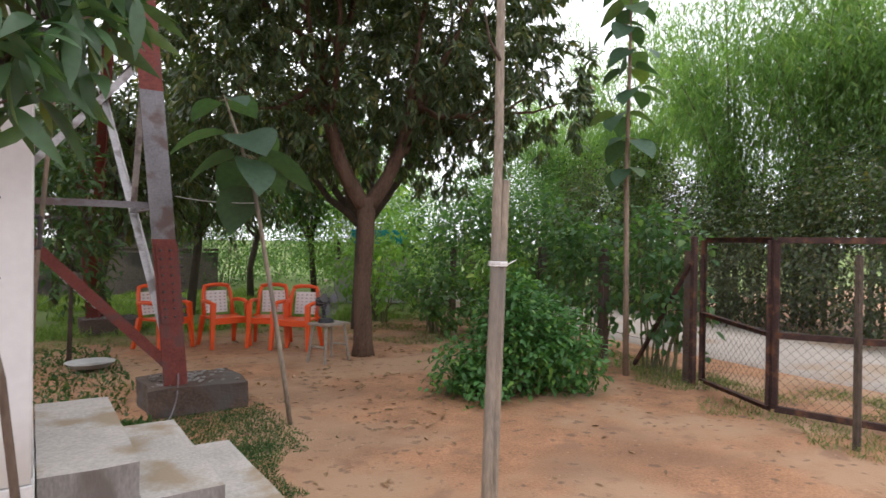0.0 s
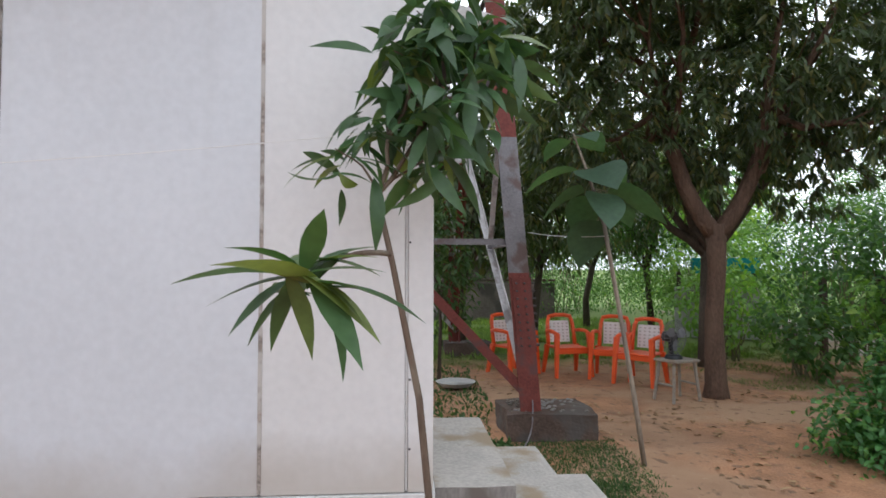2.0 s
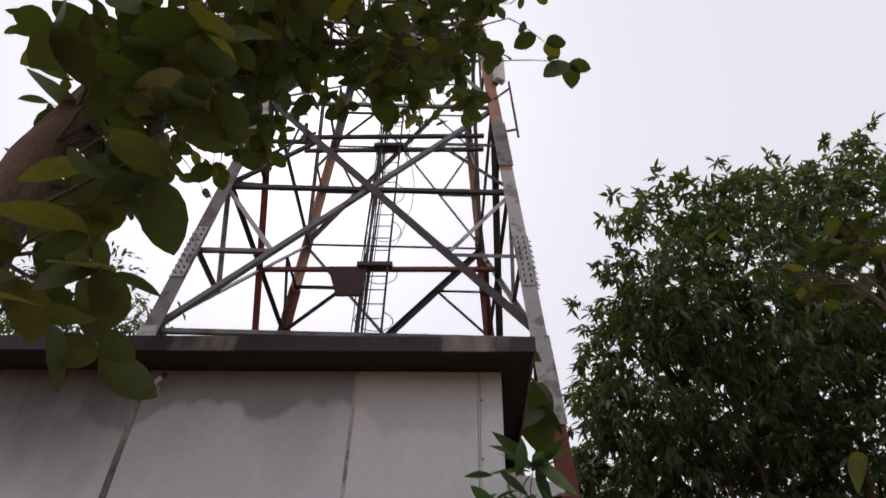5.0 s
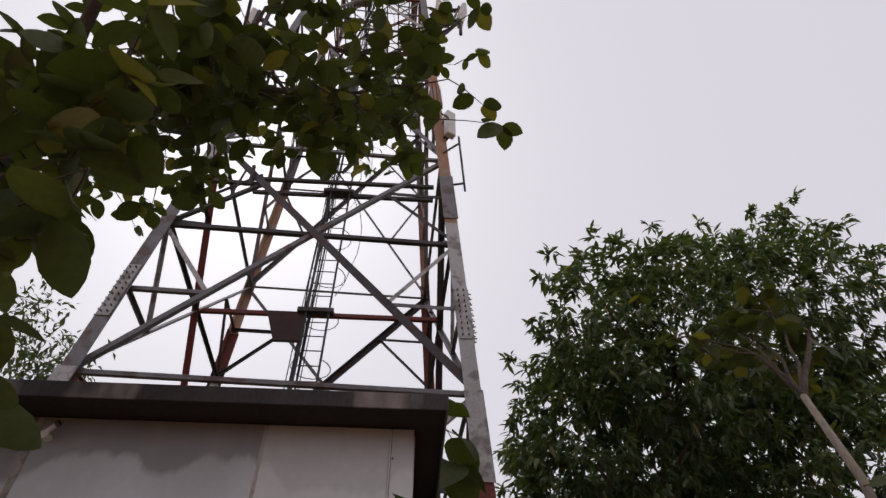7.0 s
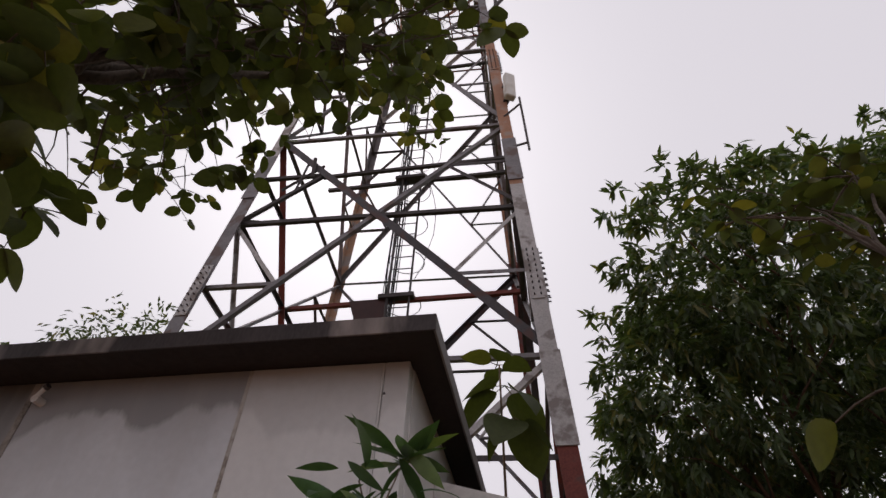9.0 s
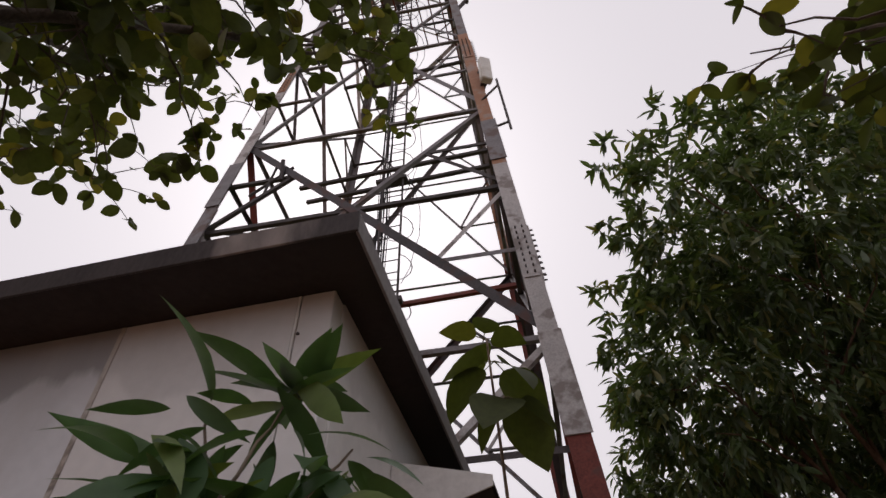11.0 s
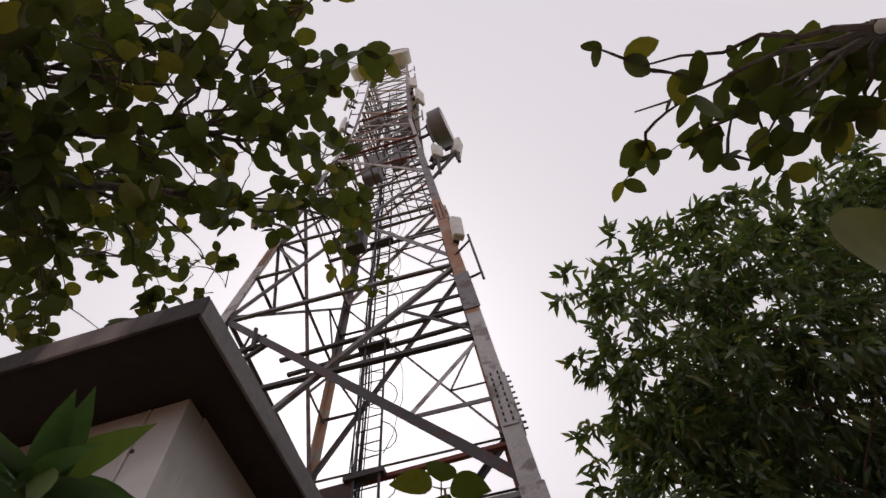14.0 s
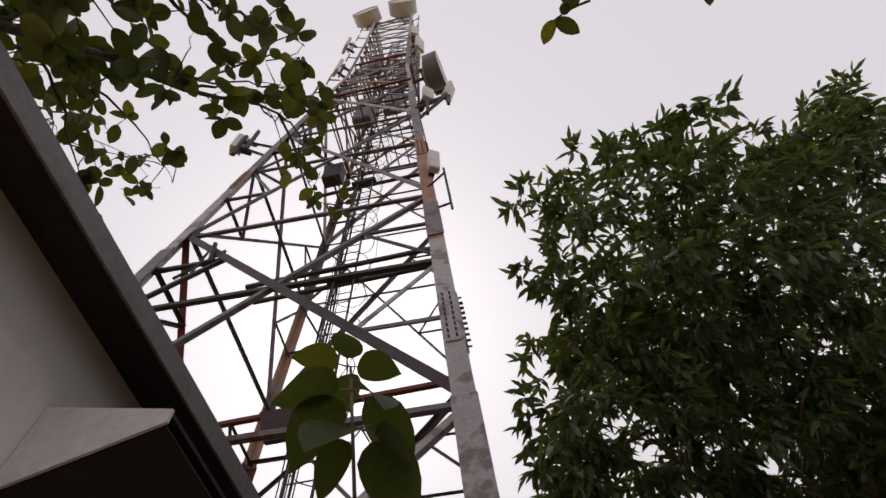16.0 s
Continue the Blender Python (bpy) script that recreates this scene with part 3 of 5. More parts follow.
mesh_guard = thing("cable_pit", "small broken concrete pit edge under the shelter corner", "cable pit")
part("pit_wall", boxed(0.18, 0.30, 2.90, 3.00, -0.05, 0.22), M_CONC, mesh_guard, bevel=0.01)
part("pit_rail", rods(((0.10, 2.75, 0.16), (0.34, 2.83, 0.30), 0.018)), M_CONC_DARK, mesh_guard)

# ---- lattice tower ----
TCX, TCY, TH0, TS, TTOP, TROT = -1.592, 8.472, 2.387, 0.0712, 1.0, 0.0405
tower = thing("lattice_tower", "tall square lattice telecom tower of weathered painted steel angles", "tower")
LEVELS = (0.42, 5.765, 10.8, 16.5, 20.6, 23.2, 25.4, 27.5, 29.6, 31.7, 33.8, 35.6)
LOW = ((0.20, 1.55, M_RED), (1.55, 2.9, M_GALV), (2.9, 4.6, M_RED))
HIGH_BANDS = ((14.0, 19.0, M_GALV), (19.0, 24.0, M_WHITE), (24.0, 30.0, M_GALV), (30.0, 36.0, M_WHITE))
BANDS = {(1, -1): LOW + ((4.6, 8.9, M_WHITE), (8.9, 14.0, M_ORANGE)) + HIGH_BANDS,
         (-1, -1): LOW + ((4.6, 9.2, M_GALV), (9.2, 14.0, M_WHITE)) + HIGH_BANDS,
         (-1, 1): ((0.20, 4.6, M_RED), (4.6, 9.6, M_RED), (9.6, 14.0, M_PALE)) + HIGH_BANDS,
         (1, 1): ((0.20, 4.6, M_RED), (4.6, 11.2, M_RED), (11.2, 14.0, M_ORANGE)) + HIGH_BANDS}


def half(z):
    return max(TH0 - TS * (z - 5.83), TTOP)


def corner(sx, sy, z):
    h = half(z)
    c, k = math.cos(TROT), math.sin(TROT)
    return Vector((TCX + h * (c * sx - k * sy), TCY + h * (k * sx + c * sy), z))


def member(name, p, q, w, inward, m):
    vs, fs = angle_bar(p, q, w, inward, 0.014 if w > 0.1 else 0.008)
    part(name, mesh_of(name, [tuple(v) for v in vs], fs, m), m, tower)


def leg_piece(sx, sy, a, b, w, m):
    """One painted length of a corner leg: a heavy angle open to the inside of the tower."""
    vs = []
    t = 0.02
    for z in (a, b):
        c = corner(sx, sy, z)
        for u, v in ((0, 0), (w, 0), (w, t), (t, t), (t, w), (0, w)):
            vs.append((c.x - sx * u + sx * 0.04, c.y - sy * v + sy * 0.04, z))
    fs = [(i, (i + 1) % 6, (i + 1) % 6 + 6, i + 6) for i in range(6)] + [(5, 4, 3, 2, 1, 0), (6, 7, 8, 9, 10, 11)]
    return part("leg", mesh_of("leg", vs, fs, m), m, tower)


for sx in (-1, 1):
    for sy in (-1, 1):
        for a, b, m in BANDS[sx, sy]:
            leg_piece(sx, sy, a, b, 0.20 if a < 9 else (0.18 if a < 19 else 0.12), m)

FACES = (((-1, -1), (1, -1), (0, 1, 0)), ((1, -1), (1, 1), (-1, 0, 0)), ((1, 1), (-1, 1), (0, -1, 0)), ((-1, 1), (-1, -1), (1, 0, 0)))
for li, (z0, z1) in enumerate(zip(LEVELS, LEVELS[1:])):
    big = 0.12 if li < 2 else (0.09 if li < 4 else 0.07)
    small = 0.06 if li < 2 else (0.05 if li < 5 else 0.045)
    for fi, (ca, cb, inward) in enumerate(FACES):
        A0, A1, B0, B1 = corner(*ca, z0), corner(*ca, z1), corner(*cb, z0), corner(*cb, z1)
        n = Vector(inward)
        lower = li == 0
        md = M_RED if lower else M_STEEL if li == 1 else (M_GALV if li < 3 else (M_WHITE if li % 2 else M_PALE))
        k = half(z0) / (half(z0) + half(z1))
        zm = z0 + (z1 - z0) * k
        Am, Bm = corner(*ca, zm), corner(*cb, zm)
        X = (Am + Bm) / 2
        if fi == 0 and lower:
            member("diagonal", B0 - Vector((0, 0.03, 0.12)), A1, 0.09, n, M_RED)
            member("diagonal", A0 + n * 0.03, B1 + n * 0.03, 0.07, n, M_WHITE)
        else:
            heavy = M_RED if fi == 3 and li == 1 else md
            if fi == 3:
                A0, A1, B0, B1 = B0, B1, A0, A1
                Am, Bm = Bm, Am
            member("diagonal", B0, A1, big, n, heavy)
            member("diagonal", A0 + n * 0.03, B1 + n * 0.03, big * (0.6 if li < 3 else 0.75), n, M_WHITE if li < 1 else M_GALV if li < 4 else M_WHITE)
        member("horizontal", Am + n * 0.05, Bm + n * 0.05, small * 1.1, n, M_DARKSTEEL if li < 2 else (M_RED if li in (3, 5) else M_GALV))
        member("horizontal", A1 + n * 0.05, B1 + n * 0.05, small, n, M_GALV)
        if li < 6:
            for C0, C1, Cm, D0, D1 in ((A0, A1, Am, B0, B1), (B0, B1, Bm, A0, A1)):
                lo, hi = C0.lerp(Cm, 0.5), Cm.lerp(C1, 0.5)
                dl, dh = C0.lerp(X, 0.5), C1.lerp(X, 0.5)
                member("strut", lo + n * 0.04, dl + n * 0.04, small, n, M_GALV)
                member("strut", hi + n * 0.04, dh + n * 0.04, small, n, M_DARKSTEEL)
                member("strut", Cm + n * 0.04, dl + n * 0.04, small, n, M_WHITE if li < 2 else M_GALV)
                member("strut", Cm + n * 0.04, dh + n * 0.04, small, n, M_DARKSTEEL if li < 2 else M_GALV)
# splice plates with bolts on the near legs
for z, m in ((1.15, M_RED), (7.0, M_WHITE), (13.2, M_ORANGE)):
    for sx in (-1, 1):
        for face in (0, 1):
            vs = []
            hl = 0.36 if z < 2 else 0.46
            pz0, pz1 = z - hl, z + hl
            for zz in (pz0, pz1):
                c = corner(sx, -1, zz)
                for u in (0.02, 0.18):
                    if face == 0:
                        for d in (-0.062, -0.076):
                            vs.append((c.x - sx * u + sx * 0.04, c.y + d + 0.02, zz))
                    else:
                        for d in (0.062, 0.076):
                            vs.append((c.x + sx * (d - 0.02), c.y + u - 0.04, zz))
            fs = [(0, 2, 3, 1), (4, 5, 7, 6), (0, 1, 5, 4), (2, 6, 7, 3), (0, 4, 6, 2), (1, 3, 7, 5)]
            plate = part("splice_plate", mesh_of("splice_plate", vs, fs, m), m, tower, "bolted leg splice plate")
            bm = rods(((0, 0, 0), (0, -0.04, 0) if face == 0 else (sx * 0.045, 0, 0), 0.011), sides=6)
            bolt_mesh = bpy.data.meshes.new("bolt")
            bm.to_mesh(bolt_mesh)
            bm.free()
            bolt_mesh.materials.append(M_BOLT)
            for i in range(9):
                zz = pz0 + 0.06 + i * (2 * hl - 0.12) / 8
                c = corner(sx, -1, zz)
                for u in (0.06, 0.14):
                    b = part("bolt", bolt_mesh, M_BOLT, plate)
                    b.location = (c.x - sx * u + sx * 0.04, c.y - 0.05, zz) if face == 0 else (c.x + sx * 0.05, c.y + u - 0.04, zz)
# cover plates where the heavy diagonals meet the legs
for z in (4.6, 9.0):
    for sx in (-1, 1):
        c, d = corner(sx, -1, z), corner(sx, -1, z + 1.15)
        bm = bmesh.new()
        v = [bm.verts.new(p) for p in ((c.x + sx * 0.06, c.y - 0.062, z), (c.x - sx * 0.17, c.y - 0.062, z), (d.x - sx * 0.17, d.y - 0.062, z + 1.15), (d.x + sx * 0.06, d.y - 0.062, z + 1.15))]
        f = bm.faces.new(v)
        r = bmesh.ops.extrude_face_region(bm, geom=[f])
        bmesh.ops.translate(bm, vec=(0, 0.016, 0), verts=[q for q in r["geom"] if isinstance(q, bmesh.types.BMVert)])
        part("gusset_plate", bm, M_WHITE if z < 6 else M_GALV, tower, "weathered steel cover plate")
# ladder with cage hoops, and the feeder cable rack beside it
LX, LY = -1.64, 8.42


def tower_y(z):
    return LY + 0.002 * (z - 8)


ladder = part("ladder", rods(*[((LX + dx, tower_y(0.3), 0.3), (LX + dx, tower_y(35), 35), 0.022) for dx in (-0.2, 0.2)], sides=6), M_DARKSTEEL, tower, "steel climbing ladder")
for i in range(114):
    z = 0.6 + i * 0.3
    part("rung", rods(((LX - 0.2, tower_y(z), z), (LX + 0.2, tower_y(z), z), 0.012), sides=5), M_DARKSTEEL, ladder)
for i in range(28):
    z = 6.6 + i * 1.05
    bm = bmesh.new()
    pts = [(LX + 0.34 * math.sin(a), tower_y(z) + 0.30 - 0.34 * math.cos(a), z) for a in [radians(35 + 290 * k / 12) for k in range(13)]]
    tube(bm, pts, [0.010] * 13, 4)
    part("hoop", bm, M_DARKSTEEL, ladder)
for k in range(7):
    bm = bmesh.new()
    x = LX - 0.30 + 0.036 * k
    rnd = random.Random(40 + k)
    pts = [(x + rnd.uniform(-0.02, 0.02), tower_y(z) + 0.05 + rnd.uniform(-0.03, 0.03), z) for z in [0.4 + 1.3 * j for j in range(26)]]
    tube(bm, pts, [0.010 + 0.005 * (k % 3)] * len(pts), 5)
    part("feeder_cable", bm, M_CABLE, tower, "black feeder cable")
for k in range(8):
    bm = bmesh.new()
    rnd = random.Random(80 + k)
    z = 9 + 2.4 * k
    pts = curve_points((LX + 0.25, tower_y(z), z), (LX + 0.3, tower_y(z), z + 3.0), (rnd.uniform(0.2, 0.45), rnd.uniform(-0.2, 0.2), 0), 8, 0.03, rnd)
    tube(bm, pts, [0.008] * len(pts), 4)
    part("loose_cable", bm, M_CABLE, tower, "loose thin cable")
for z, dy in ((8.66, 0.05), (11.95, 0.05), (11.95, -0.32), (16.6, 0.05)):
    h = half(z)
    member("rack_beam", (TCX - h, TCY + dy, z), (TCX + h, TCY + dy, z), 0.075, (0, 1, 0), M_RED if z < 9 else M_DARKSTEEL)
    if dy > 0:
        part("rack_collar", boxed(LX - 0.36, LX + 0.28, tower_y(z) - 0.05, tower_y(z) + 0.08, z - 0.045, z + 0.045), M_DARKSTEEL, tower, bevel=0.004)
# dark red sheet box hung on the beam
bm = bmesh.new()
v = [bm.verts.new(p) for p in ((-2.54, 8.44, 8.64), (-1.88, 8.44, 8.64), (-1.84, 8.38, 7.97), (-2.30, 8.38, 7.97))]
f = bm.faces.new(v)
r = bmesh.ops.extrude_face_region(bm, geom=[f])
bmesh.ops.translate(bm, vec=(0, 0.10, 0.02), verts=[q for q in r["geom"] if isinstance(q, bmesh.types.BMVert)])
part("sign_box", bm, M_SIGN, tower, "dark red sheet metal box on a cross beam")
# work platform and the equipment stacked above it
for z in (20.7, 26.2):
    h = half(z) + 0.05
    deck = part("platform", boxed(TCX - h, TCX + h, TCY - h, TCY - h + 0.07, z - 0.05, z + 0.018), M_RED, tower, "open rust red steel work platform")
    part("edge_beam", boxed(TCX - h, TCX + h, TCY + h - 0.07, TCY + h, z - 0.05, z + 0.018), M_RED, deck)
    for i in range(9):
        x = TCX - h + 2 * h * i / 8
        part("bar", boxed(x - 0.02, x + 0.02, TCY - h, TCY + h, z + 0.02, z + 0.05), M_RED, deck)
for x, y, z, w, hh in ((-2.35, 8.0, 20.85, 0.6, 2.3), (-1.25, 7.8, 20.85, 0.5, 1.9), (-2.3, 7.7, 26.35, 0.55, 2.0), (-1.2, 8.3, 26.35, 0.5, 2.4), (-1.75, 9.0, 26.35, 0.5, 1.6)):
    cab = part("radio_cabinet", boxed(x, x + w, y, y + 0.35, z, z + hh), M_DRUM, tower, "dark grey radio cabinet on the platform", bevel=0.02)
    part("cover", boxed(x + 0.05, x + w - 0.05, y - 0.02, y - 0.002, z + 0.08, z + hh - 0.08), M_DRUM, cab)
bm = boxed(-1.80, -1.42, 6.85, 7.10, 13.3, 13.95)
part("junction_box", bm, M_DARKSTEEL, tower, "dark equipment box", bevel=0.01)
part("mast", rods(((-1.0, 7.55, 34.6), (-1.0, 7.55, 37.9), 0.05), ((-2.5, 7.6, 34.6), (-2.95, 7.6, 36.6), 0.05), ((-2.95, 7.6, 35.4), (-2.95, 7.6, 37.6), 0.05), ((-2.95, 7.6, 35.8), (-1.0, 7.55, 35.8), 0.05)), M_GALV, tower, "top mounting frame")
for sx in (-1, 1):
    for k in range(7):
        z = 21.0 + 2.0 * k
        c = corner(sx, -1, z)
        part("antenna_pole", rods(((c.x + sx * 0.04, c.y - 0.08, z), (c.x + sx * 0.42, c.y - 0.16, z + 0.1), 0.025), ((c.x + sx * 0.42, c.y - 0.16, z - 0.5), (c.x + sx * 0.42, c.y - 0.16, z + 0.8), 0.03), sides=6), M_GALV, tower)
# lamp bracket low on the front face
part("cross_arm", rods(((-3.2, 6.37, 9.35), (-2.55, 6.35, 9.85), 0.025), ((-2.95, 6.36, 9.3), (-2.85, 6.35, 9.95), 0.02), ((-2.7, 6.33, 9.55), (-2.7, 6.25, 9.95), 0.035)), M_DARKSTEEL, tower)

block = thing("tower_footing", "weathered concrete tower footing block on the ground", "footing")
bm = boxed(1.0, 1.86, 5.62, 6.4, -0.1, 0.225)
bmesh.ops.subdivide_edges(bm, edges=bm.edges[:], cuts=9, use_grid_fill=True)
for v in bm.verts:
    v.co += Vector([0.03 * noise.noise(v.co * 3 + Vector((k * 7, 0, 0))) + 0.012 * noise.noise(v.co * 11 + Vector((k * 5, 2, 0))) for k in range(3)])
part("concrete_block", bm, M_CONC_DARK, block)
bm = bmesh.new()
for k in range(110):
    rnd = random.Random(k)
    x, y = rnd.uniform(1.04, 1.8), rnd.uniform(5.72, 6.3)
    bmesh.ops.create_icosphere(bm, subdivisions=1, radius=rnd.uniform(0.007, 0.02), matrix=Matrix.Translation((x, y, 0.235)) @ Matrix.Diagonal((1.4, 1, 0.6, 1)))
tagged(part("rubble", bm, M_CONC_SIDE, block, "loose grey rubble"), kind="stuff")
for sx, sy in ((-1, -1), (-1, 1), (1, 1)):
    c = corner(sx, sy, 0.3)
    copy_thing(block, pose(c.x - 1.25, c.y - 5.97, 0))
chain = thing("chain", "thin grey chain hanging from the tower leg to the ground", "chain")
bm = bmesh.new()
tube(bm, curve_points((1.27, 5.85, 0.42), (1.02, 5.2, 0.02), (0.05, 0, -0.09), 10), [0.007] * 11, 5)
part("wire", bm, M_GALV, chain)


# ---- antennas ----
def drum(name, at, aim, r, depth, m, label):
    """Microwave drum: a short deep cylinder with a rim and a slightly domed face, on a bracket."""
    t = thing(name, label, "microwave antenna")
    q = Vector(aim).to_track_quat("Z", "Y").to_matrix().to_4x4()
    t.matrix_basis = Matrix.Translation(at) @ q
    bm = bmesh.new()
    bmesh.ops.create_cone(bm, cap_ends=False, segments=28, radius1=r, radius2=r, depth=depth)
    part("shroud", bm, m, t, smooth=True)
    bm = bmesh.new()
    bmesh.ops.create_uvsphere(bm, u_segments=28, v_segments=8, radius=r * 0.985, matrix=Matrix.Translation((0, 0, depth * 0.42)) @ Matrix.Diagonal((1, 1, 0.08, 1)))
    part("radome", bm, M_ANT, t, "pale radome", smooth=True)
    bm = bmesh.new()
    bmesh.ops.create_cone(bm, cap_ends=True, segments=28, radius1=r * 0.35, radius2=r * 0.98, depth=depth * 0.4, matrix=Matrix.Translation((0, 0, -depth * 0.68)))
    part("back_dish", bm, m, t, smooth=True)
    part("mount", rods(((0, 0, -depth * 0.7), (0, 0, -depth * 0.7 - 0.45), 0.05), ((-0.3, 0, -depth * 0.9), (0.3, 0, -depth * 0.9), 0.04)), M_DARKSTEEL, t)
    return t


def panel(at, rz, tilt, h, w, label, m=None):
    """Sector antenna: a slim upright radome on a pipe with two brackets."""
    t = thing("panel_antenna", label, "panel antenna", group="panel antennas on the tower")
    t.matrix_basis = pose(*at, tilt, 0, rz)
    part("radome", boxed(-w / 2, w / 2, -0.08, 0.05, -h / 2, h / 2), m or M_ANT, t, bevel=0.02)
    part("pipe", rods(((0, 0.16, -h * 0.62), (0, 0.16, h * 0.62), 0.035)), M_GALV, t)
    for z in (-h * 0.35, h * 0.35):
        part("bracket", boxed(-0.05, 0.05, 0.045, 0.4, z - 0.03, z + 0.03), M_DARKSTEEL, t)
    return t


drum("microwave_drum", (-1.02, 7.2, 36.9), (0.1, -1.0, 0.0), 0.75, 0.7, M_ANT, "pale round drum antenna at the tower top")
drum("microwave_drum", (-2.95, 7.2, 36.5), (-0.1, -1.0, 0.0), 0.72, 0.65, M_ANT, "pale round drum antenna at the tower top")
drum("microwave_drum", (0.60, 7.05, 20.3), (1.0, -0.15, 0.0), 0.62, 0.42, M_DRUM, "dark grey drum antenna facing sideways")
panel((-0.02, 7.3, 26.5), 60, 0, 1.9, 0.42, "white panel antenna on the tower leg")
panel((-0.25, 7.3, 29.5), 30, 0, 1.6, 0.35, "white panel antenna on the tower leg")
panel((-3.25, 7.2, 29.4), -50, 0, 1.6, 0.45, "white panel antenna held off the tower leg")
panel((-3.1, 7.2, 25.2), -40, 0, 1.6, 0.35, "white panel antenna held off the tower leg")
panel((0.38, 6.9, 17.7), 40, 0, 0.9, 0.3, "white panel antenna on an outrigger arm")
panel((0.93, 6.9, 17.5), 80, 10, 0.9, 0.3, "white panel antenna on an outrigger arm")
panel((0.58, 6.42, 11.7), 30, 0, 0.75, 0.2, "white panel antenna on the tower leg")
panel((-4.1, 6.5, 15.7), -60, 0, 0.8, 0.28, "white panel antenna on an outrigger arm")
arm = thing("antenna_outrigger", "dark steel outrigger frame carrying panel antennas", "antenna bracket")
part("arm", rods(((0.12, 6.86, 15.6), (0.8, 6.85, 16.9), 0.045), ((0.08, 6.9, 16.7), (0.95, 6.9, 17.1), 0.045)), M_DARKSTEEL, arm)
for x, z in ((0.38, 16.0), (0.9, 16.4)):
    part("pipe", rods(((x, 6.88, z), (x, 6.88, z + 1.5), 0.045)), M_DARKSTEEL, arm)
arm = thing("antenna_outrigger", "dark steel outrigger frame beside the tower leg", "antenna bracket")
part("arm", rods(((-3.25, 6.68, 14.9), (-4.0, 6.5, 15.5), 0.035), ((-3.22, 6.7, 15.5), (-4.05, 6.5, 15.9), 0.035)), M_DARKSTEEL, arm)
for x, z in ((-4.0, 15.0), (-3.75, 15.2)):
    part("pipe", rods(((x, 6.5, z), (x, 6.5, z + 1.2), 0.05)), M_DARKSTEEL, arm)
whip = thing("whip_antenna", "thin dark whip antenna on two short arms off the tower leg", "whip antenna")
part("arm", rods(((0.46, 6.5, 10.9), (0.76, 6.4, 11.1), 0.02)), M_DARKSTEEL, whip)
part("arm", rods(((0.56, 6.42, 9.9), (0.82, 6.4, 9.95), 0.02)), M_DARKSTEEL, whip)
part("whip", rods(((0.84, 6.4, 9.75), (0.75, 6.4, 11.3), 0.02)), M_DARKSTEEL, whip)


# ---- chairs, stool and fan under the tree ----
def moulded_chair():
    """Stacking garden chair: moulded seat, arms, legs and a back frame round a pierced white panel. Front is -y."""
    c = thing("plastic_chair", "orange moulded plastic armchair with a pierced white back panel", "chair", group="chairs under the mango tree")
    bm = boxed(-0.24, 0.24, -0.23, 0.22, 0.40, 0.43)
    part("seat", bm, M_ORPLASTIC, c, bevel=0.01)
    part("apron", boxed(-0.23, 0.23, -0.225, -0.20, 0.34, 0.40), M_ORPLASTIC, c, bevel=0.006)
    for sx in (-1, 1):
        for (tx, ty), (bx, by), top in (((0.25, -0.2), (0.28, -0.25), 0.64), ((0.24, 0.2), (0.27, 0.30), 0.44)):
            bm = bmesh.new()
            a = [bm.verts.new((sx * tx + dx * 0.035, ty + dy * 0.03, top)) for dx, dy in ((-1, -1), (1, -1), (1, 1), (-1, 1))]
            b = [bm.verts.new((sx * bx + dx * 0.022, by + dy * 0.022, 0.0)) for dx, dy in ((-1, -1), (1, -1), (1, 1), (-1, 1))]
            bm.faces.new(a)
            bm.faces.new(b[::-1])
            for k in range(4):
                bm.faces.new((a[k], b[k], b[(k + 1) % 4], a[(k + 1) % 4]))
            part("leg", bm, M_ORPLASTIC, c)
        bm = bmesh.new()
        tube(bm, [(sx * 0.25, -0.23, 0.63), (sx * 0.27, -0.05, 0.66), (sx * 0.26, 0.12, 0.66), (sx * 0.23, 0.26, 0.64)], [0.026, 0.03, 0.028, 0.024], 8)
        part("armrest", bm, M_ORPLASTIC, c, smooth=True)
        bm = bmesh.new()
        tube(bm, [(sx * 0.215, 0.21, 0.40), (sx * 0.215, 0.25, 0.60), (sx * 0.20, 0.29, 0.78), (sx * 0.17, 0.31, 0.86)], [0.032, 0.03, 0.03, 0.028], 8)
        part("back_post", bm, M_ORPLASTIC, c, smooth=True)
    bm = bmesh.new()
    tube(bm, [(-0.19, 0.305, 0.85), (-0.08, 0.315, 0.875), (0.08, 0.315, 0.875), (0.19, 0.305, 0.85)], [0.03] * 4, 8)
    part("top_rail", bm, M_ORPLASTIC, c, smooth=True)
    # pierced panel: slats with gaps, crossed by thin ribs
    back = part("back_panel", boxed(-0.175, 0.175, 0.272, 0.278, 0.50, 0.83), M_WPLASTIC, c, "white back panel")
    back.matrix_basis = Matrix.Translation((0, 0.04, 0)) @ pose(0, 0, 0.5) @ pose(0, 0, 0, -9) @ pose(0, 0, -0.5)
    bm = bmesh.new()
    for i in range(5):
        for j in range(6):
            x, z = -0.14 + 0.07 * i, 0.535 + 0.05 * j
            box(bm, x - 0.014, x + 0.014, 0.268, 0.2715, z - 0.010, z + 0.010)
    tagged(part("piercings", bm, M_CONC, back, "dark slots in the panel"), kind="stuff")
    return c


first = moulded_chair()
first.matrix_basis = pose(2.52, 9.05, 0, 0, 0, 8)
for x, y, rz in ((1.74, 9.25, 30), (3.10, 8.75, -28), (3.34, 8.30, -45)):
    copy_thing(first, pose(x, y, 0, 0, 0, rz))

